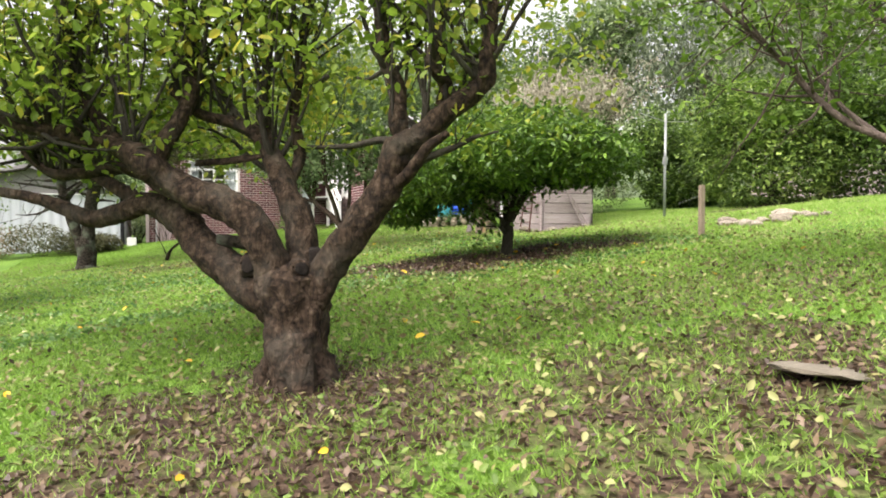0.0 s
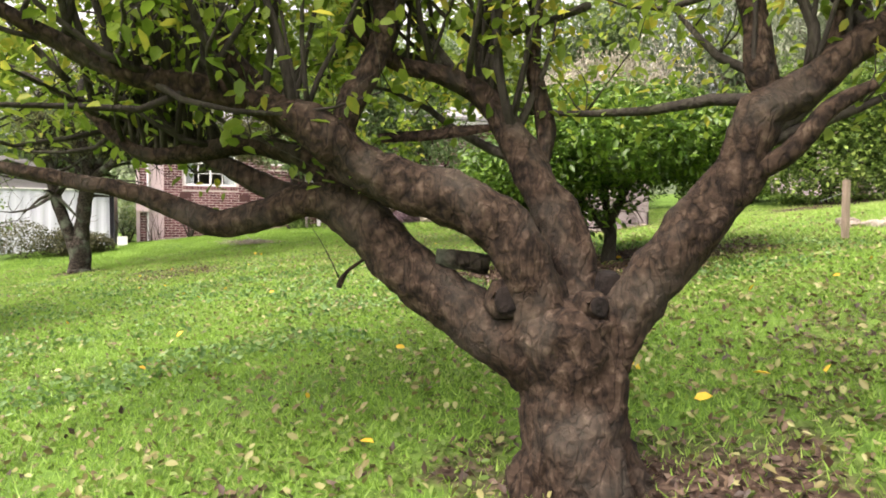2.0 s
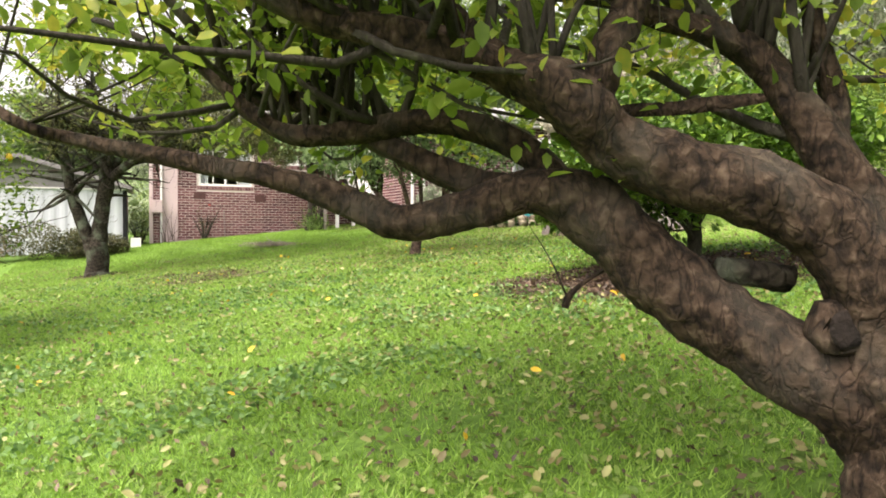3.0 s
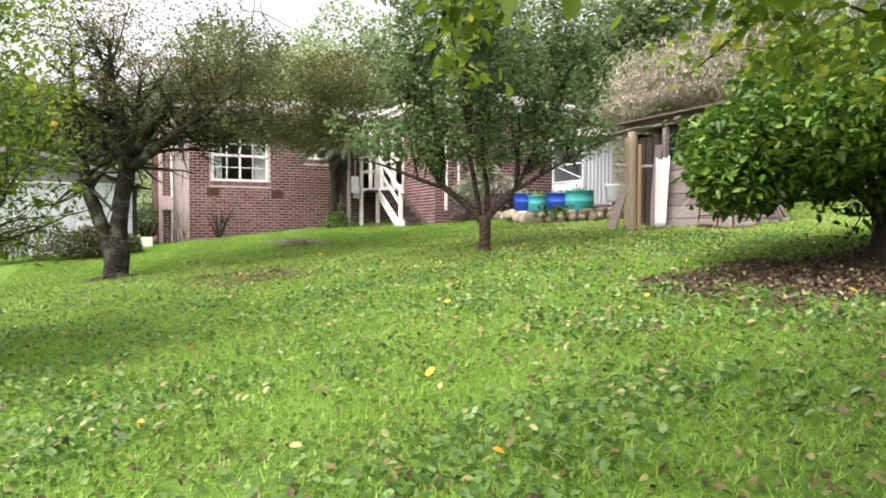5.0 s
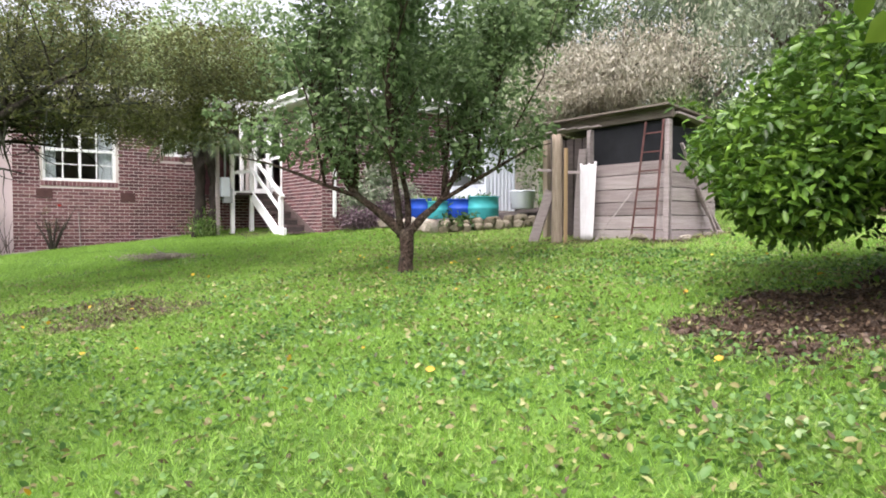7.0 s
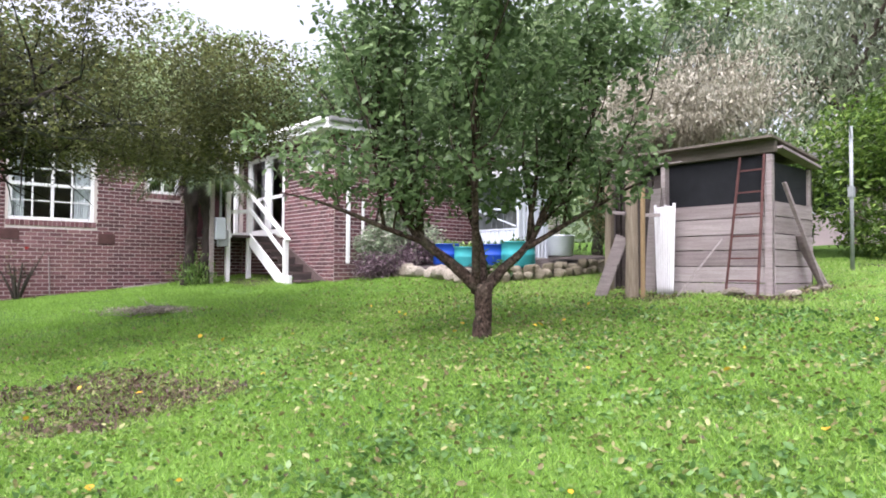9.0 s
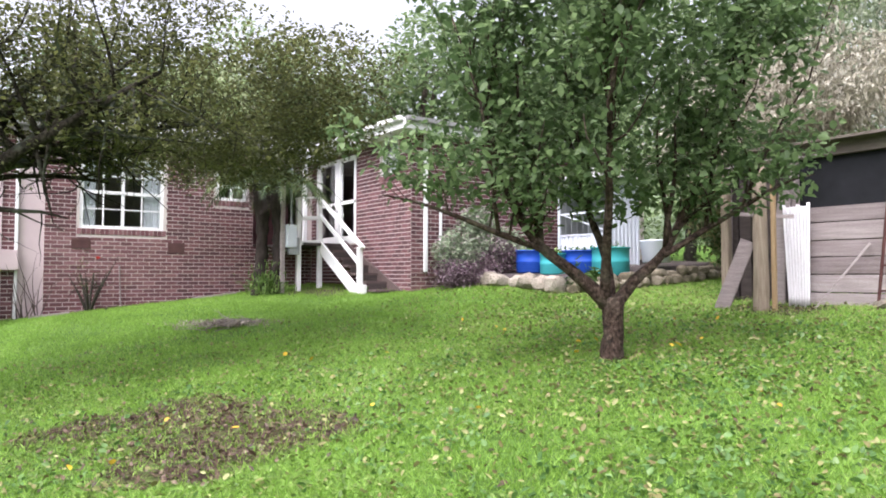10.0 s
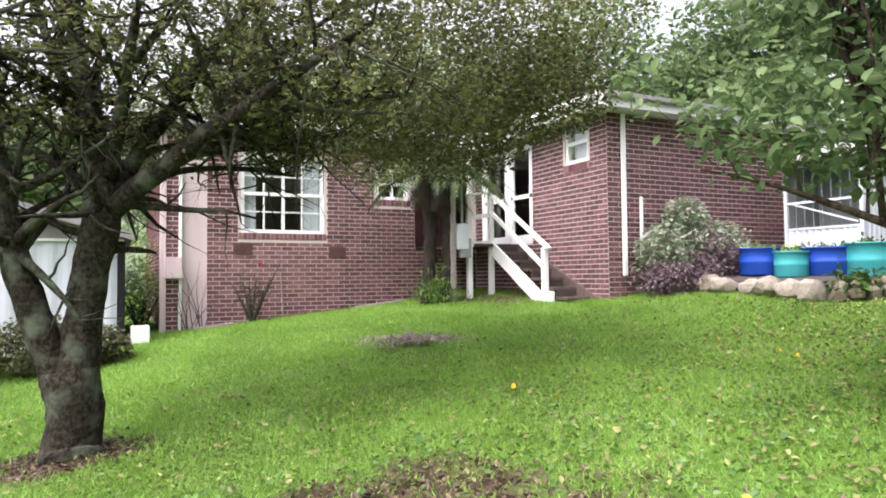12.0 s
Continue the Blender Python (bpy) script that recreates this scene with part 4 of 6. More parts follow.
# ---- trees ----
def apple_tree():
    limbs = {
        "trunk": [(0.25, -22.24, -0.98, 0.215), (0.25, -22.24, -0.78, 0.20), (0.25, -22.23, -0.66, 0.188), (0.25, -22.22, -0.52, 0.182), (0.26, -22.18, -0.34, 0.195), (0.24, -22.16, -0.18, 0.216), (0.23, -22.14, -0.07, 0.21), (0.24, -22.14, 0.0, 0.13), (0.24, -22.14, 0.03, 0.04)],
        "low": [(0.15, -22.12, -0.23, 0.132), (0.01, -22.02, -0.13, 0.121), (-0.13, -21.87, -0.01, 0.119), (-0.27, -21.72, 0.14, 0.112), (-0.4, -21.6, 0.31, 0.114), (-0.56, -21.53, 0.39, 0.081), (-0.73, -21.4, 0.33, 0.069), (-0.9, -21.28, 0.28, 0.059), (-1.04, -21.21, 0.33, 0.051), (-1.24, -21.12, 0.41, 0.04), (-1.58, -20.97, 0.48, 0.032), (-1.89, -20.78, 0.55, 0.025), (-2.06, -20.8, 0.6, 0.02), (-2.3, -20.55, 0.82, 0.012)],
        "arch": [(0.17, -22.15, -0.17, 0.131), (0.1, -22.14, 0.07, 0.113), (0.01, -22.09, 0.26, 0.106), (-0.14, -21.99, 0.37, 0.103), (-0.3, -21.86, 0.43, 0.102), (-0.45, -21.74, 0.52, 0.099), (-0.61, -21.72, 0.64, 0.091), (-0.76, -21.59, 0.73, 0.062), (-1.01, -21.54, 0.8, 0.051), (-1.25, -21.48, 0.84, 0.043), (-1.49, -21.48, 0.94, 0.035), (-1.76, -21.53, 1.07, 0.022)],
        "arch_up": [(-0.52, -21.76, 0.59, 0.061), (-0.47, -21.72, 0.74, 0.062), (-0.38, -21.7, 0.9, 0.058), (-0.31, -21.67, 1.09, 0.054), (-0.31, -21.61, 1.31, 0.047), (-0.29, -21.6, 1.63, 0.032)],
        "arch_left": [(-0.65, -21.64, 0.67, 0.059), (-0.8, -21.52, 0.83, 0.053), (-0.93, -21.4, 1.01, 0.046), (-1.01, -21.3, 1.18, 0.042), (-1.04, -21.28, 1.41, 0.034)],
        "arch_back": [(-0.45, -21.58, 0.35, 0.065), (-0.55, -21.37, 0.55, 0.06), (-0.76, -21.16, 0.64, 0.051), (-1.02, -20.99, 0.6, 0.046), (-1.24, -20.84, 0.62, 0.038), (-1.48, -20.67, 0.85, 0.026)],
        "arch_down": [(-0.51, -21.5, 0.41, 0.066), (-0.64, -21.27, 0.42, 0.061), (-0.84, -21.07, 0.53, 0.054), (-1.1, -20.84, 0.71, 0.047), (-1.36, -20.62, 0.75, 0.039)],
        "mid": [(0.28, -22.14, -0.13, 0.121), (0.32, -22.09, 0.08, 0.106), (0.3, -22.02, 0.28, 0.096), (0.24, -21.93, 0.46, 0.084), (0.19, -21.85, 0.62, 0.073), (0.1, -21.75, 0.81, 0.055), (-0.07, -21.67, 0.91, 0.042), (-0.25, -21.59, 0.96, 0.034), (-0.44, -21.55, 1.11, 0.023)],
        "mid_up": [(0.26, -21.91, 0.46, 0.052), (0.33, -21.85, 0.68, 0.045), (0.31, -21.78, 0.95, 0.038), (0.35, -21.73, 1.2, 0.033), (0.4, -21.68, 1.55, 0.025)],
        "mid_up2": [(0.2, -21.85, 0.59, 0.052), (0.14, -21.71, 0.87, 0.046), (0.13, -21.64, 1.12, 0.038), (0.18, -21.59, 1.44, 0.03)],
        "right": [(0.33, -22.22, -0.22, 0.119), (0.4, -22.27, -0.05, 0.109), (0.5, -22.36, 0.14, 0.102), (0.63, -22.43, 0.32, 0.099), (0.73, -22.5, 0.51, 0.093), (0.78, -22.54, 0.68, 0.09), (0.89, -22.61, 0.76, 0.074), (1.03, -22.7, 0.9, 0.067), (1.18, -22.79, 1.03, 0.059), (1.2, -22.82, 1.16, 0.05), (1.24, -22.82, 1.48, 0.035)],
        "right_up": [(0.79, -22.55, 0.69, 0.068), (0.79, -22.52, 0.85, 0.062), (0.79, -22.49, 1.04, 0.055), (0.73, -22.46, 1.2, 0.051), (0.69, -22.42, 1.54, 0.034)],
        "right_small": [(0.67, -22.53, 0.41, 0.045), (0.81, -22.65, 0.55, 0.042), (0.88, -22.72, 0.67, 0.035), (0.97, -22.82, 0.75, 0.021)],
        "right_mid": [(0.83, -22.83, 0.82, 0.051), (1.02, -22.66, 1.03, 0.045), (0.91, -22.75, 1.14, 0.045), (0.98, -22.71, 1.42, 0.033)],
        "dead": [(-0.18, -21.83, 0.1, 0.014), (-0.27, -21.75, 0.18, 0.012), (-0.32, -21.68, 0.18, 0.01), (-0.38, -21.61, 0.14, 0.009), (-0.44, -21.57, 0.09, 0.01), (-0.46, -21.54, 0.05, 0.016), (-0.47, -21.54, 0.02, 0.013)],
        "stub": [(0.08, -21.8, 0.67, 0.034), (-0.06, -21.63, 0.66, 0.032), (-0.28, -21.48, 0.65, 0.03)],
    }
    rng, rng2 = random.Random(11), random.Random(12)
    tree = thing("apple_tree", "old low-forked apple tree with knotty brown bark and yellow-green leaves", "tree", group="orchard trees")
    main = {"trunk": smooth_path(limbs["trunk"], 0.028)}
    grows_from = {"arch_up": "arch", "arch_left": "arch", "arch_back": "low", "arch_down": "low", "mid_up": "mid", "mid_up2": "mid", "stub": "mid", "right_up": "right", "right_small": "right", "right_mid": "right", "dead": "low"}
    for k, v in limbs.items():
        if k in grows_from:  # a side limb starts on its bearer's midline
            root = min((p for p, r in main[grows_from[k]]), key=lambda p: (p - Vector(v[0][:3])).length)
            main[k] = smooth_path([(*root, v[0][3] * 0.7)] + (v[1:] if (root - Vector(v[1][:3])).length > 0.06 else v[2:]), 0.028)
        elif k != "trunk":
            main[k] = smooth_path([(0.24, -22.17, -0.26, v[0][3] * 0.9)] + v, 0.028)
    mesh_part("trunk", tubes("trunk", [main["trunk"]], M_BARK, 44, 0.09), tree)
    for k in list(limbs)[1:]:
        main[k][:4] = [(p, r * f) for (p, r), f in zip(main[k][:4], (0.35, 0.6, 0.8, 0.93))]
        mesh_part("limb", tubes("limb", [[(p, r * 0.95) for p, r in main[k]]], M_BARK, 26, 0.10), tree)
    for a, ln in ((-1.5, 0.22), (-0.5, 0.34), (1.4, 0.26), (2.7, 0.20)):
        c, s = math.cos(a), math.sin(a)
        root = smooth_path([(0.24 + 0.05 * c, -22.23 + 0.05 * s, -0.40, 0.11), (0.24 + 0.10 * c, -22.23 + 0.10 * s, -0.54, 0.105), (0.24 + 0.17 * c, -22.23 + 0.17 * s, -0.66, 0.09), (0.24 + ln * c, -22.23 + ln * s, -0.80, 0.06)], 0.03)
        mesh_part("root", tubes("root", [root], M_BARK, 14, 0.2), tree)
    # sawn and rotted knots, a mossy stub in the fork and a thread hanging from the dead hook
    for at_p, way, r in (((-0.02, -22.17, 0.02), (-0.45, -0.85, 0.1), 0.062), ((0.27, -22.34, 0.0), (0.1, -1, 0.15), 0.05), ((-0.42, -21.83, 0.55), (-0.2, -0.9, 0.3), 0.035)):
        d = Vector(way).normalized()
        at_p = Vector(at_p) - d * 0.035
        collar = [(at_p - d * 0.05, r * 1.4), (at_p - d * 0.01, r * 1.25), (at_p + d * 0.008, r * 1.08), (at_p + d * 0.014, r * 0.9), (at_p - d * 0.01, r * 0.72)]
        mesh_part("knot", tubes("knot", [collar], M_BARK, 18, 0.12), tree)
        # A solid plug, its near-black colour stands for the shade of a hollow.
        mesh_part("knot_hollow", tubes("knot_hollow", [[(at_p - d * 0.03, r * 0.86), (at_p + d * 0.016, r * 0.82), (at_p + d * 0.018, r * 0.6)]], M_HOLLOW, 14, 0.1), tree, "dark rotted hollow")
    mesh_part("broken_stub", tubes("broken_stub", [smooth_path([(0.36, -22.2, -0.08, 0.06), (0.37, -22.24, 0.03, 0.05), (0.36, -22.26, 0.11, 0.035)], 0.03)], M_HOLLOW, 12, 0.35), tree, "dark rotted stub in the fork")
    mesh_part("mossy_stub", tubes("mossy_stub", [smooth_path([(0.02, -21.95, 0.13, 0.04), (-0.08, -21.9, 0.15, 0.036), (-0.17, -21.86, 0.16, 0.033)], 0.03)], M_MAPLEBARK, 12, 0.15), tree, "green mossy broken stub")
    mesh_part("dangling_twig", tubes("dangling_twig", [twig(rng2, (-0.47, -21.54, 0.06), (-0.3, 0.1, 1), 0.3, 0.004, 0.2, 0.0), twig(rng2, (-0.52, -21.5, 0.3), (-0.6, 0.2, 0.3), 0.25, 0.003, 0.5, 0.2)], M_DARKBARK, 4, 0.02), tree)
    shoots = []
    for k, cnt in (("arch", 16), ("arch_left", 12), ("arch_up", 6), ("arch_back", 10), ("arch_down", 8), ("mid", 18), ("mid_up", 8), ("mid_up2", 8), ("right", 6), ("right_up", 6), ("right_mid", 6)):
        for _ in range(cnt):
            p, r = main[k][rng2.randrange(len(main[k]) // 2, len(main[k]))]
            shoots.append(twig(rng2, p, (rng2.gauss(0, 0.28), rng2.gauss(0, 0.28), 1), rng2.uniform(0.7, 1.5), rng2.uniform(0.009, 0.02), 0.22, 0.5, 8))
    tagged(mesh_part("shoot_growth", tubes("shoot_growth", shoots, M_DARKBARK, 6, 0.05), tree), kind="stuff")
    over = [[(-1.48, -20.67, 0.85, 0.02), (-1.5, -20.1, 1.05, 0.015), (-1.45, -19.5, 0.95, 0.01), (-1.3, -18.9, 0.78, 0.004)], [(-0.07, -21.67, 0.95, 0.02), (-0.2, -20.7, 1.25, 0.015), (-0.1, -19.8, 1.1, 0.01), (0.15, -18.9, 0.9, 0.004)],
            [(-1.5, -20.7, 0.85, 0.02), (-1.9, -20.2, 1.1, 0.012), (-2.1, -19.2, 1.15, 0.006)], [(0.5, -21.9, 1.2, 0.02), (0.6, -20.6, 1.3, 0.012), (0.7, -19.3, 1.1, 0.006)],
            [(-1.5, -20.9, 0.9, 0.018), (-1.9, -20.9, 1.3, 0.012), (-2.3, -20.6, 1.5, 0.005)], [(-1.2, -21.2, 0.95, 0.018), (-1.4, -20.7, 1.35, 0.012), (-1.7, -20.1, 1.5, 0.005)], [(-0.9, -21.3, 1.0, 0.018), (-0.8, -20.6, 1.4, 0.012), (-0.9, -19.9, 1.45, 0.005)]]
    over = [smooth_path(o, 0.08) for o in over]
    for o in over:
        mesh_part("limb", tubes("limb", [o], M_DARKBARK, 6, 0.05), tree)
    ov = branch_out(rng, over, 80, 0.4, 0.5, 0.8, 0.0, 0.2, 2)
    tagged(mesh_part("twigwork", tubes("twigwork", ov, M_DARKBARK, 5, 0.05), tree), kind="stuff")
    src = [main[k] for k in limbs if k not in ("trunk", "dead", "stub", "right_small", "low")] + [main["low"][len(main["low"]) * 3 // 4:]]
    br = branch_out(rng, src, 150, 0.95, 0.35, 0.75, 0.5, 0.45, 2)
    tagged(mesh_part("twigwork", tubes("twigwork", br, M_DARKBARK, 6, 0.05), tree), kind="stuff")
    pts = along(rng, br, 9000, 0.05, 0.35) + along(rng2, shoots, 3500, 0.07, 0.25)
    far = []
    for _ in range(4200):
        a, r = rng.uniform(0, 6.283), math.sqrt(rng.uniform(0.02, 1))
        far.append((0.1 + 2.6 * r * math.cos(a), -21.4 + 2.2 * r * math.sin(a), 0.95 + 1.7 * rng.random() * (1.15 - r * 0.6)))
    clear = lambda x, y, z: not (x < -0.35 and z < 0.95 and y < -21.9) and math.hypot(x + 1.7, y + 23.3) > 0.7 and z > 0.2 and not (abs(x + 2.35) < 0.5 and -22.6 < y < -18.6 and z < 1.0)
    mesh_part("crown", leaves("crown", pts + far + along(rng, ov, 5500, 0.05, 0.2), 0.065, L_APPLE, rng, 0.4, 0.62, clear, True), tree)


def crown_tree(name, label, base, limbs, n_br, br_len, n_leaf, leaf, lmat, bark, seed, blob=(), blob_n=0, sides=10, lift=0.3, lo=0.35, droop=0.3, wide=0.5, keep=None, group="", levels=2, trunk_rough=0.08, out_w=0.8, cat="tree", rounded=False, stems=0):
    """A tree from hand-set limbs (offsets from the base), side branches, leaves along them and loose leaf masses."""
    rng = random.Random(seed)
    tree = thing(name, label, cat, base, group)
    main = [smooth_path(l, 0.09) for l in limbs]
    mesh_part("trunk", tubes("trunk", [main[0]], bark, sides + 4, trunk_rough), tree)
    for p in main[1:]:
        mesh_part("limb", tubes("limb", [p], bark, sides, trunk_rough), tree)
    for p in branch_out(rng, main[1:], stems, 2.0, 0.8, 0.35, 1.1, 0.25, 1):
        mesh_part("limb", tubes("limb", [p], bark, 7, 0.05), tree)
        main.append(p)
    src = main[1:] or main
    br = branch_out(rng, src, n_br, br_len, 0.5, out_w, lift, lo, levels)
    tagged(mesh_part("twigwork", tubes("twigwork", br, bark, 5, 0.05), tree), kind="stuff")
    pts = along(rng, br, n_leaf, leaf * 0.8, 0.25)
    for cx, cy, cz, rx, ry, rz in blob:
        for _ in range(int(blob_n / len(blob))):
            v = Vector((rng.gauss(0, 1), rng.gauss(0, 1), rng.gauss(0, 1))).normalized() * (rng.random() ** 0.25)
            k = 1 + 0.22 * noise.noise(v * 2.3 + Vector((cx, cy, cz)))
            pts.append((cx + v.x * rx * k, cy + v.y * ry * k, cz + v.z * rz * k))
    kk = (lambda x, y, z: keep(x + base[0], y + base[1], z + base[2])) if keep else None
    mesh_part("crown", leaves("crown", pts, leaf, lmat, rng, droop, wide, kk, rounded), tree)
    return tree


apple_tree()

crown_tree("pear_tree", "young vase-shaped fruit tree with dense dull green leaves", (2.95, -11.7, gz(2.95, -11.7)),
           [[(0, 0, -0.1, 0.13), (0, 0, 0.05, 0.11), (0.01, 0, 0.35, 0.098), (0, 0, 0.6, 0.115)],
            [(0, 0, 0.5, 0.08), (-0.28, 0.18, 0.80, 0.06), (-0.62, 0.42, 1.15, 0.045), (-0.85, 0.6, 1.7, 0.035), (-1.0, 0.75, 2.4, 0.02), (-1.1, 0.8, 3.0, 0.01)],
            [(0, 0, 0.5, 0.07), (0.18, -0.12, 0.75, 0.055), (0.42, -0.3, 1.05, 0.042), (0.65, -0.45, 1.6, 0.03), (0.95, -0.7, 2.3, 0.02), (1.1, -0.8, 3.0, 0.01)],
            [(-0.45, 0.3, 1.0, 0.035), (-0.95, 0.55, 1.2, 0.028), (-1.5, 0.9, 1.45, 0.016), (-1.9, 1.1, 1.55, 0.006)],
            [(0.4, -0.3, 1.0, 0.035), (0.9, -0.6, 1.35, 0.026), (1.4, -0.95, 1.7, 0.014), (1.7, -1.1, 1.8, 0.006)],
            [(-0.05, 0.05, 0.5, 0.06), (-0.2, -0.1, 0.95, 0.045), (-0.45, -0.35, 1.5, 0.035), (-0.6, -0.5, 2.3, 0.022), (-0.65, -0.6, 3.0, 0.01)],
            [(0.05, 0.05, 0.55, 0.055), (0.2, 0.25, 1.0, 0.042), (0.3, 0.6, 1.6, 0.032), (0.35, 0.8, 2.4, 0.02), (0.4, 0.9, 3.0, 0.01)]],
           220, 0.8, 15000, 0.096, L_PEAR, M_PEARBARK, 21, [(-0.9, 0.6, 1.75, 0.85, 0.85, 0.36), (0, 0, 1.65, 0.6, 0.6, 0.32), (0.9, -0.55, 1.75, 0.85, 0.85, 0.36), (0, 0, 2.0, 0.9, 0.9, 0.5), (0, 0, 2.7, 1.3, 1.3, 0.8), (-0.5, 0.3, 3.5, 1.2, 1.2, 0.8), (0.5, -0.3, 3.6, 1.2, 1.2, 0.8), (-0.75, 0.5, 2.6, 1.1, 1.1, 0.9), (0.85, -0.55, 2.65, 1.1, 1.1, 0.9), (0, 0, 3.4, 1.7, 1.7, 0.9), (-1.3, 0.8, 1.9, 0.7, 0.7, 0.35), (1.2, -0.8, 2.1, 0.7, 0.7, 0.4)], 6500, lift=0.7, lo=0.3, group="orchard trees", wide=0.6, rounded=True, stems=26)

RING = [(1.2 * math.cos(a), 1.2 * math.sin(a), 1.42 - 0.32 * max(0.0, math.cos(a - 2.85)), 0.70, 0.70, 0.42) for a in (0.2, 1.0, 1.8, 2.6, 3.4, 4.2, 5.0, 5.8)]
crown_tree("orange_tree", "rounded low orange tree with dense glossy green leaves", (4.03, -17.48, gz(4.03, -17.48)),
           [[(0, 0, -0.1, 0.11), (0, 0, 0.1, 0.09), (0.02, 0, 0.35, 0.08), (0, 0, 0.5, 0.08)],
            [(0, 0, 0.42, 0.06), (-0.35, 0.05, 0.72, 0.05), (-0.8, 0.1, 0.98, 0.03), (-1.3, 0.3, 1.0, 0.01)],
            [(0, 0, 0.42, 0.06), (0.3, 0.15, 0.8, 0.05), (0.7, 0.3, 1.2, 0.03), (1.2, 0.4, 1.4, 0.01)],
            [(0, 0, 0.45, 0.06), (0, -0.3, 0.9, 0.04), (-0.1, -0.9, 1.3, 0.02)], [(0, 0, 0.45, 0.06), (0.05, 0.2, 1.0, 0.04), (0, 0.3, 1.8, 0.02)],
            [(0, 0, 0.3, 0.035), (-0.25, -0.1, 0.5, 0.025), (-0.6, -0.15, 0.62, 0.012)]],
           90, 0.7, 5000, 0.095, L_ORANGE, M_DARKBARK, 31,
           RING + [(0, 0, 1.5, 1.35, 1.35, 0.62), (-0.4, 0.2, 1.75, 0.9, 0.9, 0.45), (0.3, -0.2, 1.72, 1.0, 1.0, 0.45), (-1.42, 0.36, 0.78, 0.5, 0.5, 0.36)],
           32000, group="orchard trees", wide=0.5, rounded=True)

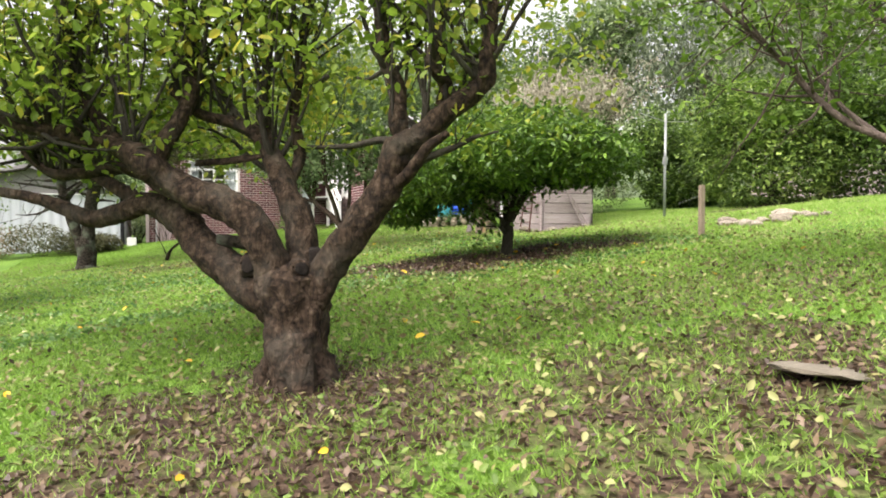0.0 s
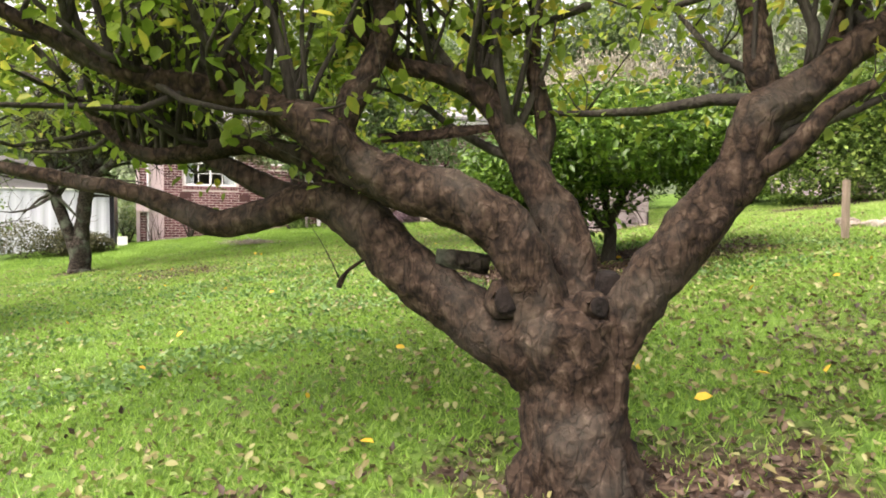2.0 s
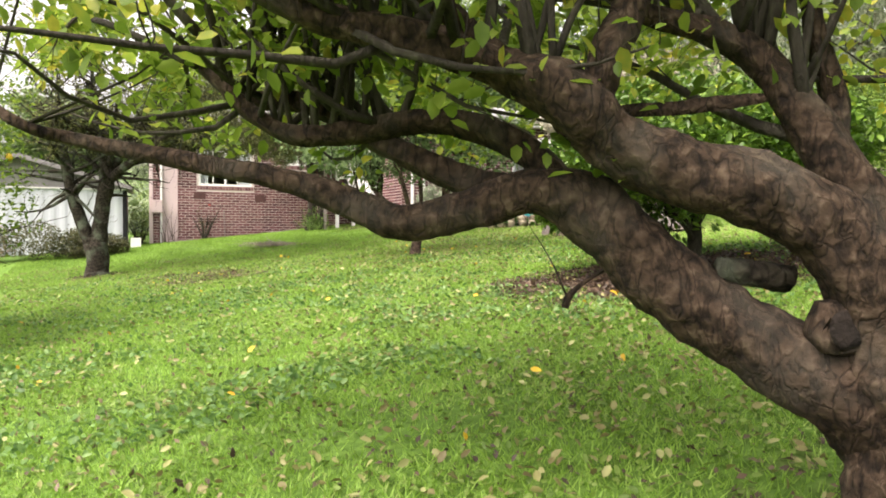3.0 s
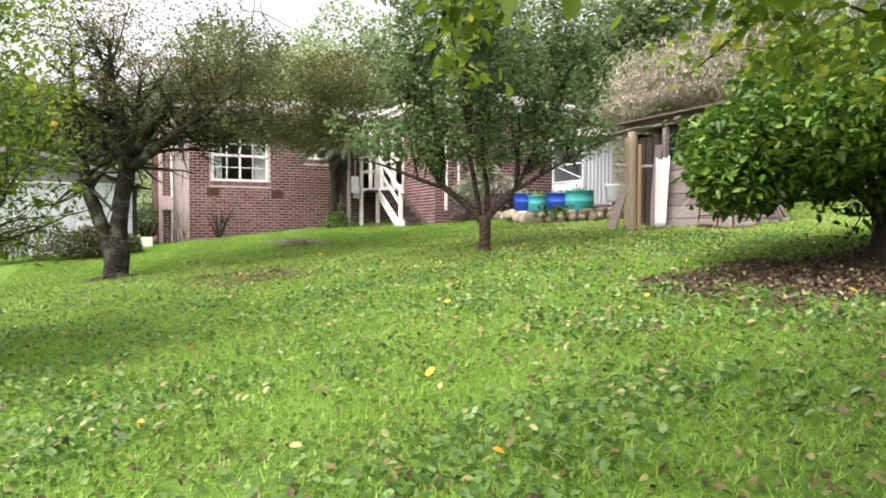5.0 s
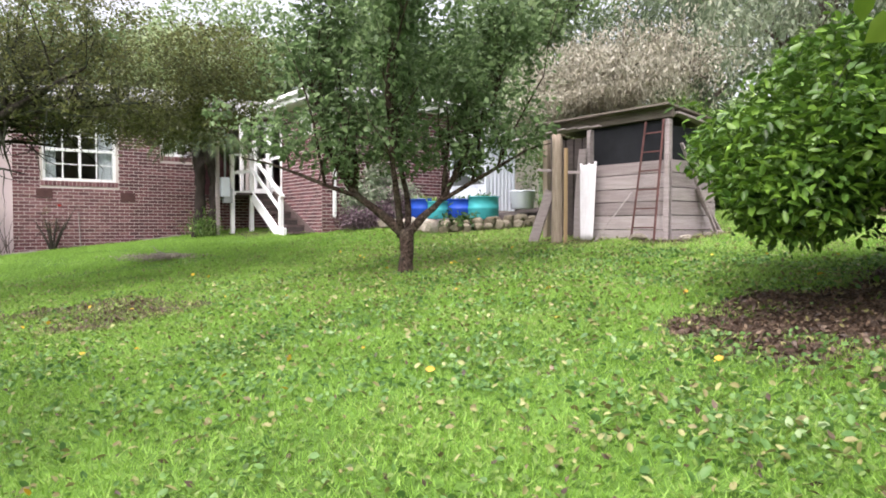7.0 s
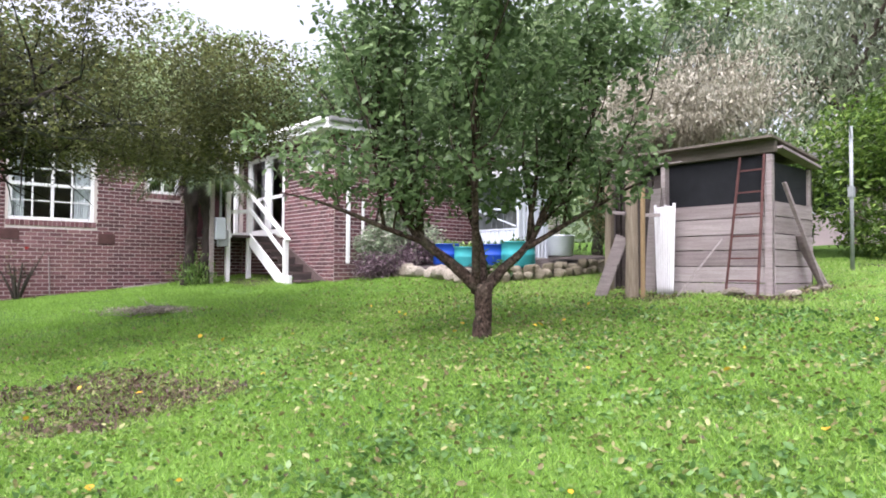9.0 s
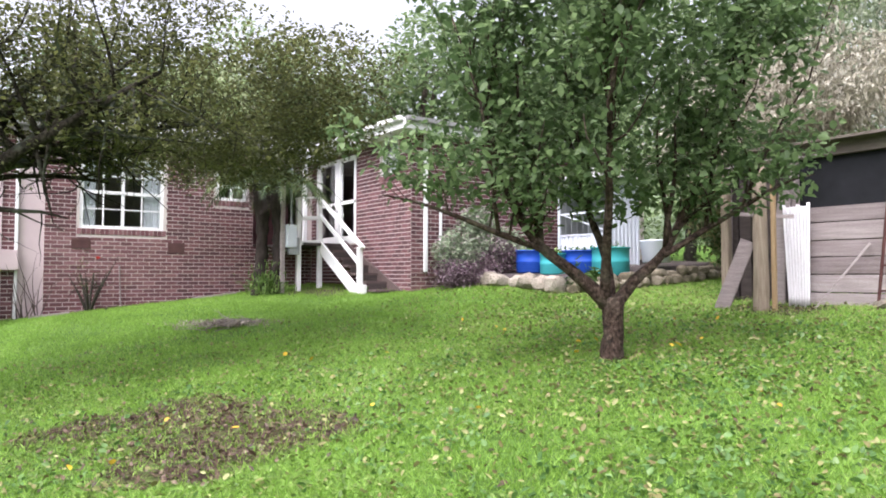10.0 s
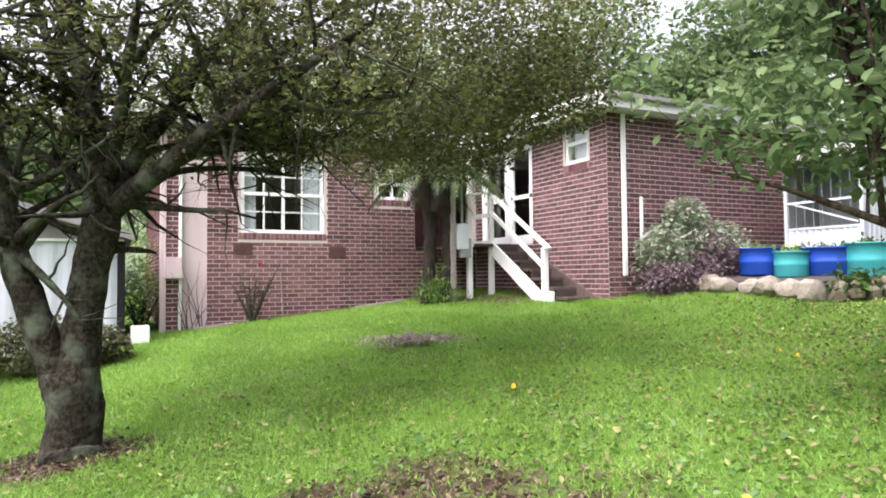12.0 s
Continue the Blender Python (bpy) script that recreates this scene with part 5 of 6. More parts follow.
crown_tree("maple_tree", "spreading fork-trunked maple with fine dull green foliage", (-2.55, -7.2, -0.86),
           [[(0, 0, -0.12, 0.3), (-0.02, 0.13, 0.01, 0.251), (-0.01, 0.11, 0.39, 0.217), (-0.05, 0.12, 0.71, 0.236)],
            [(-0.07, 0.15, 0.2, 0.145), (-0.11, 0.15, 0.54, 0.149), (-0.28, 0.16, 1.07, 0.134), (-0.44, 0.16, 1.55, 0.123), (-0.54, 0.13, 2.02, 0.108), (-0.62, 0.03, 2.61, 0.092), (-0.68, -0.08, 3.27, 0.068), (-0.71, -0.21, 3.94, 0.036)],
            [(-0.01, 0.12, 0.2, 0.169), (0.0, 0.09, 0.63, 0.173), (0.06, 0.1, 1.16, 0.16), (0.12, 0.04, 1.65, 0.151), (0.19, -0.01, 2.03, 0.16), (0.15, 0.0, 2.42, 0.121), (0.07, 0.07, 2.92, 0.098), (-0.01, 0.14, 3.43, 0.079), (-0.06, 0.14, 3.92, 0.059), (-0.09, 0.13, 4.51, 0.03)],
            [(0.21, -0.01, 2.01, 0.102), (0.46, -0.21, 2.26, 0.092), (0.7, -0.38, 2.45, 0.081), (0.9, -0.6, 2.64, 0.07), (1.1, -0.76, 2.77, 0.065), (1.36, -1.07, 2.95, 0.054), (1.69, -1.36, 3.19, 0.04), (2.05, -1.66, 3.44, 0.017)],
            [(0.29, -0.01, 2.23, 0.074), (0.53, -0.04, 2.69, 0.07), (0.76, -0.05, 3.01, 0.066), (0.92, -0.09, 3.33, 0.056), (1.19, -0.13, 3.72, 0.042), (1.48, -0.18, 4.18, 0.021)],
            [(0.7, -0.33, 2.46, 0.058), (1.18, -0.19, 2.72, 0.041), (1.61, -0.08, 3.04, 0.038), (2.12, -0.01, 3.28, 0.02)],
            [(0.82, -0.45, 2.52, 0.038), (1.26, -0.34, 2.62, 0.028), (1.85, -0.19, 2.76, 0.021), (2.41, -0.02, 2.93, 0.011)],
            [(0.25, -0.1, 2.36, 0.067), (0.32, -0.44, 2.83, 0.055), (0.37, -0.71, 3.23, 0.044), (0.43, -0.97, 3.59, 0.026)],
            [(0.13, 0.06, 2.48, 0.064), (-0.06, 0.4, 3.09, 0.056), (-0.24, 0.69, 3.56, 0.048), (-0.43, 0.98, 4.17, 0.027)],
            [(0.07, 0.04, 2.25, 0.053), (-0.13, 0.24, 2.45, 0.044), (-0.37, 0.46, 2.61, 0.035), (-0.65, 0.71, 2.69, 0.023)],
            [(0.45, -0.09, 2.28, 0.044), (0.87, 0.08, 2.47, 0.031), (1.46, 0.24, 2.54, 0.025), (1.95, 0.44, 2.53, 0.015)],
            [(0.9, -0.6, 2.62, 0.042), (1.37, -0.53, 3.26, 0.032), (1.93, -0.5, 3.77, 0.023), (2.37, -0.51, 4.21, 0.013)],
            [(1.17, -0.86, 2.8, 0.037), (1.78, -1.05, 2.89, 0.028), (2.44, -1.16, 3.03, 0.019), (3.06, -1.24, 3.13, 0.01)]],
           280, 1.0, 30000, 0.066, L_MAPLE, M_MAPLEBARK, 41, [(1.6, 0.2, 3.9, 1.6, 1.6, 0.4), (2.6, 0.8, 3.2, 1.2, 1.2, 0.4), (3.6, 0.2, 3.3, 1.2, 1.2, 0.5), (4.5, -0.2, 3.6, 1.0, 1.0, 0.5), (4.4, -0.4, 4.2, 1.2, 1.2, 0.5), (3.3, 0.8, 3.3, 1.3, 1.3, 0.5),
            (4.3, 1.5, 3.35, 1.2, 1.2, 0.5), (2.5, -0.3, 4.2, 1.8, 1.6, 0.6), (4.0, 1.0, 4.2, 1.4, 1.4, 0.7), (0.8, 0.4, 4.9, 2.4, 2.2, 0.5), (-1.2, 0.4, 5.0, 1.9, 1.9, 0.6), (4.3, -0.5, 3.3, 0.8, 0.8, 0.4), (4.3, -0.3, 4.1, 0.9, 0.9, 0.6), (3.6, 2.6, 3.3, 1.2, 1.0, 0.5), (4.1, 0.9, 3.05, 0.8, 0.8, 0.42)], 38000, lift=0.1, wide=0.55, droop=0.1, group="orchard trees", keep=lambda x, y, z: z > 1.72 + 0.3 * noise.noise(Vector((x * 2, y * 2, 0))))

crown_tree("fruit_tree", "low fruit tree with dark stems and yellow-green leaves", (-4.2, -15.5, gz(-4.2, -15.5)),
           [[(0, 0, -0.1, 0.11), (0, 0, 0.4, 0.085), (0.02, 0, 0.7, 0.08)], [(0, 0, 0.6, 0.06), (0.25, 0.1, 1.1, 0.045), (0.5, 0.2, 1.8, 0.025), (0.6, 0.3, 2.6, 0.01)],
            [(0, 0, 0.6, 0.05), (-0.3, 0.1, 1.1, 0.04), (-0.5, 0.3, 1.9, 0.02)], [(0, 0, 0.55, 0.05), (0.4, -0.2, 0.8, 0.035), (0.8, -0.3, 1.0, 0.02), (1.0, -0.3, 1.3, 0.01)],
            [(0, 0, 0.6, 0.05), (0.1, 0.4, 1.0, 0.035), (0.3, 0.9, 1.5, 0.015)]],
           140, 0.95, 8000, 0.07, L_APPLE, M_DARKBARK, 51, [(0.3, 0.6, 1.7, 1.5, 1.6, 0.8), (0.2, 0.8, 2.6, 1.6, 1.6, 0.8), (-0.6, 1.2, 2.4, 1.5, 1.6, 1.0)], 9000, lift=0.4, group="orchard trees", keep=lambda x, y, z: x < -2.7)
for i in range(2):
    fr = thing("fruit", "yellow-green fruit hanging in the low fruit tree", "fruit", (-3.05 + i * 0.1, -15.5 + i * 0.5, 1.15 - i * 0.2))
    bm = bmesh.new()
    bmesh.ops.create_uvsphere(bm, u_segments=14, v_segments=9, radius=0.035)
    for v in bm.verts:
        v.co.z += 0.012 if v.co.z > 0.025 else 0
    part("flesh", bm, L_YELLOW, fr, smooth=True)
    part("stalk", beam((0, 0, 0.03), (0.01, 0, 0.10), 0.004, 0.004, 0), M_DARKBARK, fr)


crown_tree("young_tree", "slender grey-limbed tree with light green leaves at the lawn edge", at(5.3, -23.3),
           [[(0, 0, -0.1, 0.11), (0.02, 0, 0.4, 0.09), (0, 0.03, 0.8, 0.075)],
            [(0, 0, 0.6, 0.05), (-0.68, 0.64, 0.99, 0.032), (-0.93, 0.92, 1.23, 0.028), (-1.33, 1.21, 1.79, 0.022), (-1.72, 1.42, 2.2, 0.014), (-2.1, 1.6, 2.6, 0.006)],
            [(-0.68, 0.64, 0.97, 0.03), (-0.55, 1.1, 1.3, 0.022), (-0.4, 1.5, 1.7, 0.014), (-0.3, 1.8, 2.1, 0.006)],
            [(0, 0, 0.7, 0.05), (0.1, 0.5, 1.4, 0.04), (-0.1, 1.1, 2.1, 0.02), (-0.3, 1.6, 2.7, 0.008)],
            [(0, 0, 0.7, 0.05), (0.4, -0.2, 1.5, 0.035), (0.7, -0.4, 2.4, 0.012)]],
           110, 0.9, 3600, 0.085, L_LIME, M_GREYBARK, 55, [(-1.4, 1.4, 2.35, 1.0, 1.0, 0.5), (-0.3, 0.9, 2.4, 1.1, 1.1, 0.6)], 1500, lift=0.2, group="orchard trees", rounded=True, keep=lambda x, y, z: z > 1.0)


def shrub(name, label, base, blobs, n, leaf, lmat, seed, stems=6, height=0.8, cat="shrub", group="", wide=0.5):
    rng = random.Random(seed)
    limbs = []
    for i in range(stems):
        a = 6.283 * i / stems + rng.uniform(-0.3, 0.3)
        s = rng.uniform(0.5, 1.0) * height
        limbs.append([(0, 0, -0.1, 0.02 * height + 0.008), (0.2 * s * math.cos(a), 0.2 * s * math.sin(a), 0.4 * s, 0.015 * height + 0.005), (0.5 * s * math.cos(a), 0.5 * s * math.sin(a), s, 0.004)])
    return crown_tree(name, label, base, limbs, 24, 0.4 * height, int(n * 0.25), leaf, lmat, M_DARKBARK, seed, blobs, int(n * 0.75), sides=6, group=group, wide=wide, cat=cat)


shrub("bay_shrub", "grey-green leafy shrub against the brick bay", at(6.35, -5.05, 0.05), [(0.1, 0, 0.7, 0.75, 0.4, 0.5), (0.7, 0.0, 0.85, 0.6, 0.35, 0.45), (-0.3, 0, 0.6, 0.45, 0.35, 0.4), (0.3, 0, 1.3, 0.4, 0.3, 0.32), (0.9, -0.3, 0.7, 0.5, 0.4, 0.45)], 6500, 0.10, L_GREYGREEN, 61, height=0.9)
shrub("purple_shrub", "low purple-leaved shrub at the foot of the bay", at(5.98, -5.3), [(-0.1, 0, 0.28, 0.6, 0.35, 0.3), (0.5, -0.2, 0.35, 0.5, 0.35, 0.36), (0.15, -0.1, 0.25, 0.7, 0.35, 0.28), (1.0, -0.1, 0.5, 0.4, 0.35, 0.45)], 4800, 0.065, L_PURPLE, 62, height=0.3)
shrub("russet_shrub", "russet and green shrub beside the aviary bed", at(7.0, -5.4, 0.1), [(0, 0, 0.45, 0.45, 0.35, 0.4)], 1500, 0.06, L_PURPLE, 63, height=0.7)
shrub("leafy_plant", "broad bright green plant behind the stones", at(6.9, -7.75, 0.05), [(0, 0, 0.12, 0.4, 0.25, 0.16), (0.5, 0, 0.2, 0.3, 0.25, 0.2)], 300, 0.16, L_SHRUB, 64, height=0.25, cat="plant")
shrub("garage_hedge", "russet-green rounded hedge before the garage", at(-3.1, -3.1), [(0, 0, 0.35, 0.9, 0.6, 0.4), (0.6, 0.2, 0.3, 0.5, 0.5, 0.32), (-1.2, 0, 0.45, 0.9, 0.7, 0.5)], 9000, 0.085, L_RUSSET, 65, height=0.7, cat="hedge")
shrub("garage_hedge", "russet-green rounded hedge before the garage", at(-5.8, -3.2), [(0, 0, 0.5, 1.2, 0.7, 0.6), (-1.2, 0, 0.5, 0.9, 0.7, 0.5)], 5000, 0.09, L_RUSSET, 66, height=0.7, cat="hedge")
shrub("passage_shrub", "leafy shrub filling the gap beside the garage", at(-1.75, 1.2), [(0, 0.5, 0.7, 0.35, 0.8, 0.7), (0, 1.6, 1.2, 0.4, 0.9, 1.0)], 3000, 0.07, L_SHRUB, 67, height=1.2)
shrub("shade_shrub", "dark leafy shrub between the shed and the aviary", at(9.7, -9.3), [(0, 0, 0.8, 0.9, 0.7, 0.8), (-0.3, 0.4, 1.4, 0.8, 0.7, 0.7)], 5000, 0.12, L_FERN, 69, height=1.3)
shrub("rose_bush", "thin bare rose bush against the brick wall", at(0.15, -0.35), [(0, 0, 0.8, 0.25, 0.12, 0.5)], 160, 0.05, L_RUSSET, 68, height=1.2)
rose = thing("rose", "single red rose bloom on the thin bush", "flower", (0.30, -0.40, 0.88))
bm = bmesh.new()
for k in range(9):
    a = k * 2.4
    r = 0.012 + 0.003 * k
    v = [bm.verts.new((r * math.cos(a + d) * s, r * math.sin(a + d) * s, h)) for d, s, h in ((-0.7, 0.5, -0.02), (0.7, 0.5, -0.02), (0.6, 1.5, 0.03 - 0.002 * k), (-0.6, 1.5, 0.03 - 0.002 * k))]
    bm.faces.new(v)
part("petals", bm, mat("rose_red", [(0.2, (0.45, 0.02, 0.02)), (0.8, (0.7, 0.06, 0.05))], 20, 0.6, 0.1), rose)
stake = thing("garden_stake", "thin pale stake against the brick wall", "stake")
part("stake", beam((0.82, -0.12, -0.35), (0.78, -0.03, 0.75), 0.025, 0.025), M_GREYWOOD, stake)


def tree_fern():
    rng = random.Random(71)
    f = thing("tree_fern", "tree fern with dark fibrous trunks and drooping fronds", "tree fern", at(3.3, -1.7))
    tops = []
    for dx, dy, h in ((0, 0, 2.62), (0.32, -0.15, 2.45)):
        p = smooth_path([(dx, dy, -0.1, 0.17), (dx, dy, 0.5, 0.13), (dx + 0.03, dy, 1.3, 0.125), (dx - 0.05, dy, h, 0.15)], 0.08)
        mesh_part("trunk", tubes("trunk", [p], M_FERNTRUNK, 14, 0.22), f)
        tops.append((dx - 0.05, dy, h))
    for n, (tx, ty, tz) in enumerate(tops):
        for k in range(24):
            a, ln = 6.283 * k / 24 + rng.uniform(-0.2, 0.2), rng.uniform(1.2, 1.75)
            dead = k % 8 == 7
            V, F, spine = [], [], []
            for i in range(31):
                s = i / 30
                rr = ln * s
                zz = tz + (0.35 * math.sin(s * 2.0) - 0.85 * s ** 2.2 if not dead else -0.7 * s)
                spine.append(Vector((tx + rr * math.cos(a) * (0.4 if dead else 1), ty + rr * math.sin(a) * (0.4 if dead else 1), zz)))
            side = Vector((-math.sin(a), math.cos(a), 0))
            for i in range(30):
                w = 0.25 * math.sin(math.pi * (i + 2.5) / 34)
                for sg in (-1, 1):
                    b0, b1 = spine[i], spine[i].lerp(spine[i + 1], 0.7)
                    tip = b0.lerp(b1, 2.6) + side * sg * w + Vector((0, 0, -0.25 * w))
                    q = len(V)
                    V += [b0, b1, tip]
                    F.append((q, q + 1, q + 2))
            me = link_mesh("frond", V, F, L_FERN if not dead else M_FERNTRUNK)
            mesh_part("frond", me, f)
    mesh_part("undergrowth", leaves("undergrowth", [(rng.gauss(0.1, 0.22), rng.gauss(-0.25, 0.15), abs(rng.gauss(0.1, 0.25))) for _ in range(500)], 0.16, L_SHRUB, rng, -0.8, 0.18), f)


tree_fern()

# creeper heap over the shed and the trees behind it
crown_tree("creeper_tree", "tangled tree behind the shed hung with dry pale creeper", at(9.9, -10.2),
           [[(0, 0, -0.1, 0.14), (-0.3, 0.2, 0.8, 0.11), (-0.6, 0.4, 1.6, 0.10), (-0.7, 0.3, 2.4, 0.08)], [(-0.6, 0.4, 1.5, 0.07), (-1.3, 0.8, 2.2, 0.05), (-1.8, 1.0, 2.8, 0.02)],
            [(-0.6, 0.3, 2.2, 0.07), (-0.2, -0.6, 2.9, 0.04), (0.2, -1.4, 3.3, 0.02)], [(-0.6, 0.3, 2.2, 0.07), (-1.2, -0.4, 3.0, 0.04), (-1.6, -1.0, 3.2, 0.02)]],
           90, 1.2, 5000, 0.11, L_DRY, M_GREYBARK, 81, [(-1.5, 0.0, 2.75, 1.2, 1.2, 0.55), (-1.6, -1.2, 2.8, 1.2, 1.0, 0.55), (-0.8, 0.8, 3.2, 1.4, 1.2, 0.7), (-0.9, -0.6, 3.3, 1.5, 1.4, 0.6), (-2.2, 0.3, 2.35, 0.8, 1.0, 0.3), (-2.0, -0.9, 2.4, 0.7, 0.9, 0.25)], 17000, lift=0.0, droop=0.9, wide=0.35)
crown_tree("background_tree", "dark bushy tree beyond the aviary", at(11.5, -6.8),
           [[(0, 0, -0.1, 0.16), (0.1, 0, 1.2, 0.12), (0, 0.1, 2.2, 0.1)], [(0, 0, 1.6, 0.07), (-0.8, -0.3, 2.5, 0.04), (-1.3, -0.6, 3.2, 0.015)], [(0, 0, 1.8, 0.07), (0.7, 0.3, 2.8, 0.04), (1.1, 0.5, 3.6, 0.015)]],
           60, 1.2, 3000, 0.12, L_FAR, M_DARKBARK, 82, [(0, 0, 1.6, 1.6, 1.4, 1.4), (-0.4, 0, 3.1, 1.7, 1.6, 1.0), (0.8, -1.0, 1.2, 1.3, 1.1, 1.1)], 7000, group="background trees")
for i, (x, y, s, h) in enumerate(((13.9, -13.1, 2.2, 3.3), (16.0, -14.8, 2.5, 3.5), (17.8, -17.8, 2.6, 3.4), (14.0, -9.6, 1.5, 2.6))):
    crown_tree("boundary_shrub", "large dark evergreen shrub with bright leaf tips by the boundary", at(x, y),
               [[(0, 0, -0.1, 0.12), (0, 0, 0.6, 0.1)], [(0, 0, 0.3, 0.08), (-0.8, 0.2, 1.2, 0.05), (-1.4, 0.3, 2.2, 0.015)], [(0, 0, 0.3, 0.08), (0.7, -0.3, 1.2, 0.05), (1.2, -0.4, 2.3, 0.015)], [(0, 0, 0.3, 0.08), (0, 0.6, 1.3, 0.05), (0, 1.0, 2.3, 0.015)]],
               50, 1.0, 4000, 0.15, L_BOUND, M_DARKBARK, 90 + i, [(0, 0, h * 0.38, s, s * 0.9, h * 0.42), (0, 0, h * 0.2, s * 0.85, s * 0.8, h * 0.25), (-0.6, 0.4, h * 0.72, s * 0.7, s * 0.7, h * 0.28), (0.7, -0.5, h * 0.66, s * 0.7, s * 0.7, h * 0.3)], 15000, group="boundary shrubs", wide=0.45)


def tall_tree(label, x, y, h, r, lmat, seed, n=9000, leaf=0.30, low=0.35, gum=False):
    rng = random.Random(seed)
    limbs = [[(0, 0, -0.2, 0.03 * h), (0.1, 0, h * 0.25, 0.024 * h), (0, 0.1, h * 0.5, 0.018 * h), (0.1, 0, h * 0.85, 0.006 * h)]]
    blobs = []
    for k in range(6):
        a = 6.283 * k / 6 + rng.uniform(-0.4, 0.4)
        z = h * rng.uniform(low + 0.1, 0.85)
        q = r * rng.uniform(0.5, 0.75)
        limbs.append([(0, 0, z * 0.65, 0.011 * h), (q * 0.5 * math.cos(a), q * 0.5 * math.sin(a), z * 0.85, 0.007 * h), (q * math.cos(a), q * math.sin(a), z, 0.002 * h)])
        blobs.append((q * math.cos(a), q * math.sin(a), z, r * 0.55, r * 0.55, r * 0.42))
    blobs.append((0, 0, h * 0.88, r * 0.5, r * 0.5, r * 0.4))
    return crown_tree("background_tree", label, at(x, y), limbs, 40, r * 0.5, int(n * 0.3), leaf, lmat, M_GREYBARK, seed, blobs, int(n * 0.7), sides=7, group="background trees", droop=0.8 if gum else 0.3, wide=0.3 if gum else 0.5)


for i, (x, y, h, r, m, lb) in enumerate(((19.5, -10, 9, 3.8, L_GUM, "tall gum tree with grey-green drooping leaves"),
                                          (24, -16, 10, 4.2, L_FAR, "tall leafy tree beyond the boundary"), (21, -3, 8, 3.5, L_GUM, "tall gum tree with grey-green drooping leaves"),
                                          (17, 3, 9, 3.5, L_FAR, "tall leafy tree behind the house"), (27, -23, 11, 4.5, L_FAR, "tall leafy tree beyond the boundary"),
                                          (6.0, 12, 8.5, 3.4, L_FAR, "tall leafy tree behind the house"), (0.5, 13, 8, 3.2, L_GUM, "tall gum tree behind the house"),
                                          (11.0, 11, 8, 3.4, L_FAR, "tall leafy tree behind the house"), (-4.5, 9, 6, 2.6, L_FAR, "leafy tree behind the garage"), (-12, -6, 5.5, 2.6, L_FAR, "leafy tree beyond the lawn"),
                                          (30, -8, 12, 5, L_GUM, "tall gum tree beyond the boundary"),
                                          (3.0, 17, 11, 4.5, L_FAR, "tall leafy tree behind the house"), (9.0, 16, 12, 4.5, L_FAR, "tall leafy tree behind the house"), (15, 9, 11, 4.2, L_FAR, "tall leafy tree behind the house"), (21, 4, 11, 4.5, L_FAR, "tall leafy tree behind the house"),
                                          (26, -2, 12, 4.8, L_FAR, "tall leafy tree beyond the boundary"), (31, -17, 12, 5, L_FAR, "tall leafy tree beyond the boundary"), (22, -27, 9, 4, L_FAR, "tall leafy tree beyond the boundary"), (18.5, -22, 7, 3.0, L_FAR, "leafy tree beyond the boundary"))):
    tall_tree(lb, x, y, h, r, m, 200 + i, gum=m is L_GUM)


# ---- hillside and distance ----
def hillside():
    V, F = [], []
    n, m = 60, 14
    for j in range(m):
        for i in range(n + 1):
            a = radians(-75 + 250 * i / n)
            r = 42 + j * 9
            x, y = 4 + r * math.cos(a), -8 + r * math.sin(a)
            lift = (j / (m - 1)) ** 1.3 * (16 + 5 * noise.noise(Vector((x * 0.03, y * 0.03, 2)))) * (0.25 + 0.75 * sstep(200, 60, math.degrees(a)) if math.degrees(a) > 60 else 1.0)
            V.append((x, y, gz(x, y) - 0.3 + lift + 0.5 * noise.noise(Vector((x * 0.2, y * 0.2, 5)))))
    F = [(j * (n + 1) + i, j * (n + 1) + i + 1, (j + 1) * (n + 1) + i + 1, (j + 1) * (n + 1) + i) for j in range(m - 1) for i in range(n)]
    m_h = mat("wooded_hill", [(0.3, (0.05, 0.08, 0.04)), (0.5, (0.10, 0.14, 0.07)), (0.75, (0.19, 0.23, 0.13))], 0.25, 0.95, 0.6, 2.0)
    tagged(new("backdrop_hill", link_mesh("backdrop_hill", V, F, m_h, True)), "wooded green hillside in the distance", "hill", kind="structure")
    rng = random.Random(301)
    pts = []
    for _ in range(26000):
        a, r = radians(rng.uniform(-72, 172)), rng.uniform(40, 75)
        x, y = 4 + r * math.cos(a), -8 + r * math.sin(a)
        t = (r - 40) / 35
        pts.append((x + rng.gauss(0, 1), y + rng.gauss(0, 1), gz(x, y) + (2 if a < 1.75 else -1) + t * (6 if a < 1.75 else 1) + 5.0 * abs(noise.noise(Vector((x * 0.13, y * 0.13, 1)))) + rng.uniform(-2.5, 4)))
    tagged(new("far_woods", leaves("far_woods", pts, 0.9, L_FAR, rng, 0.4, 0.7)), "soft green mass of distant trees", "woods", kind="stuff")


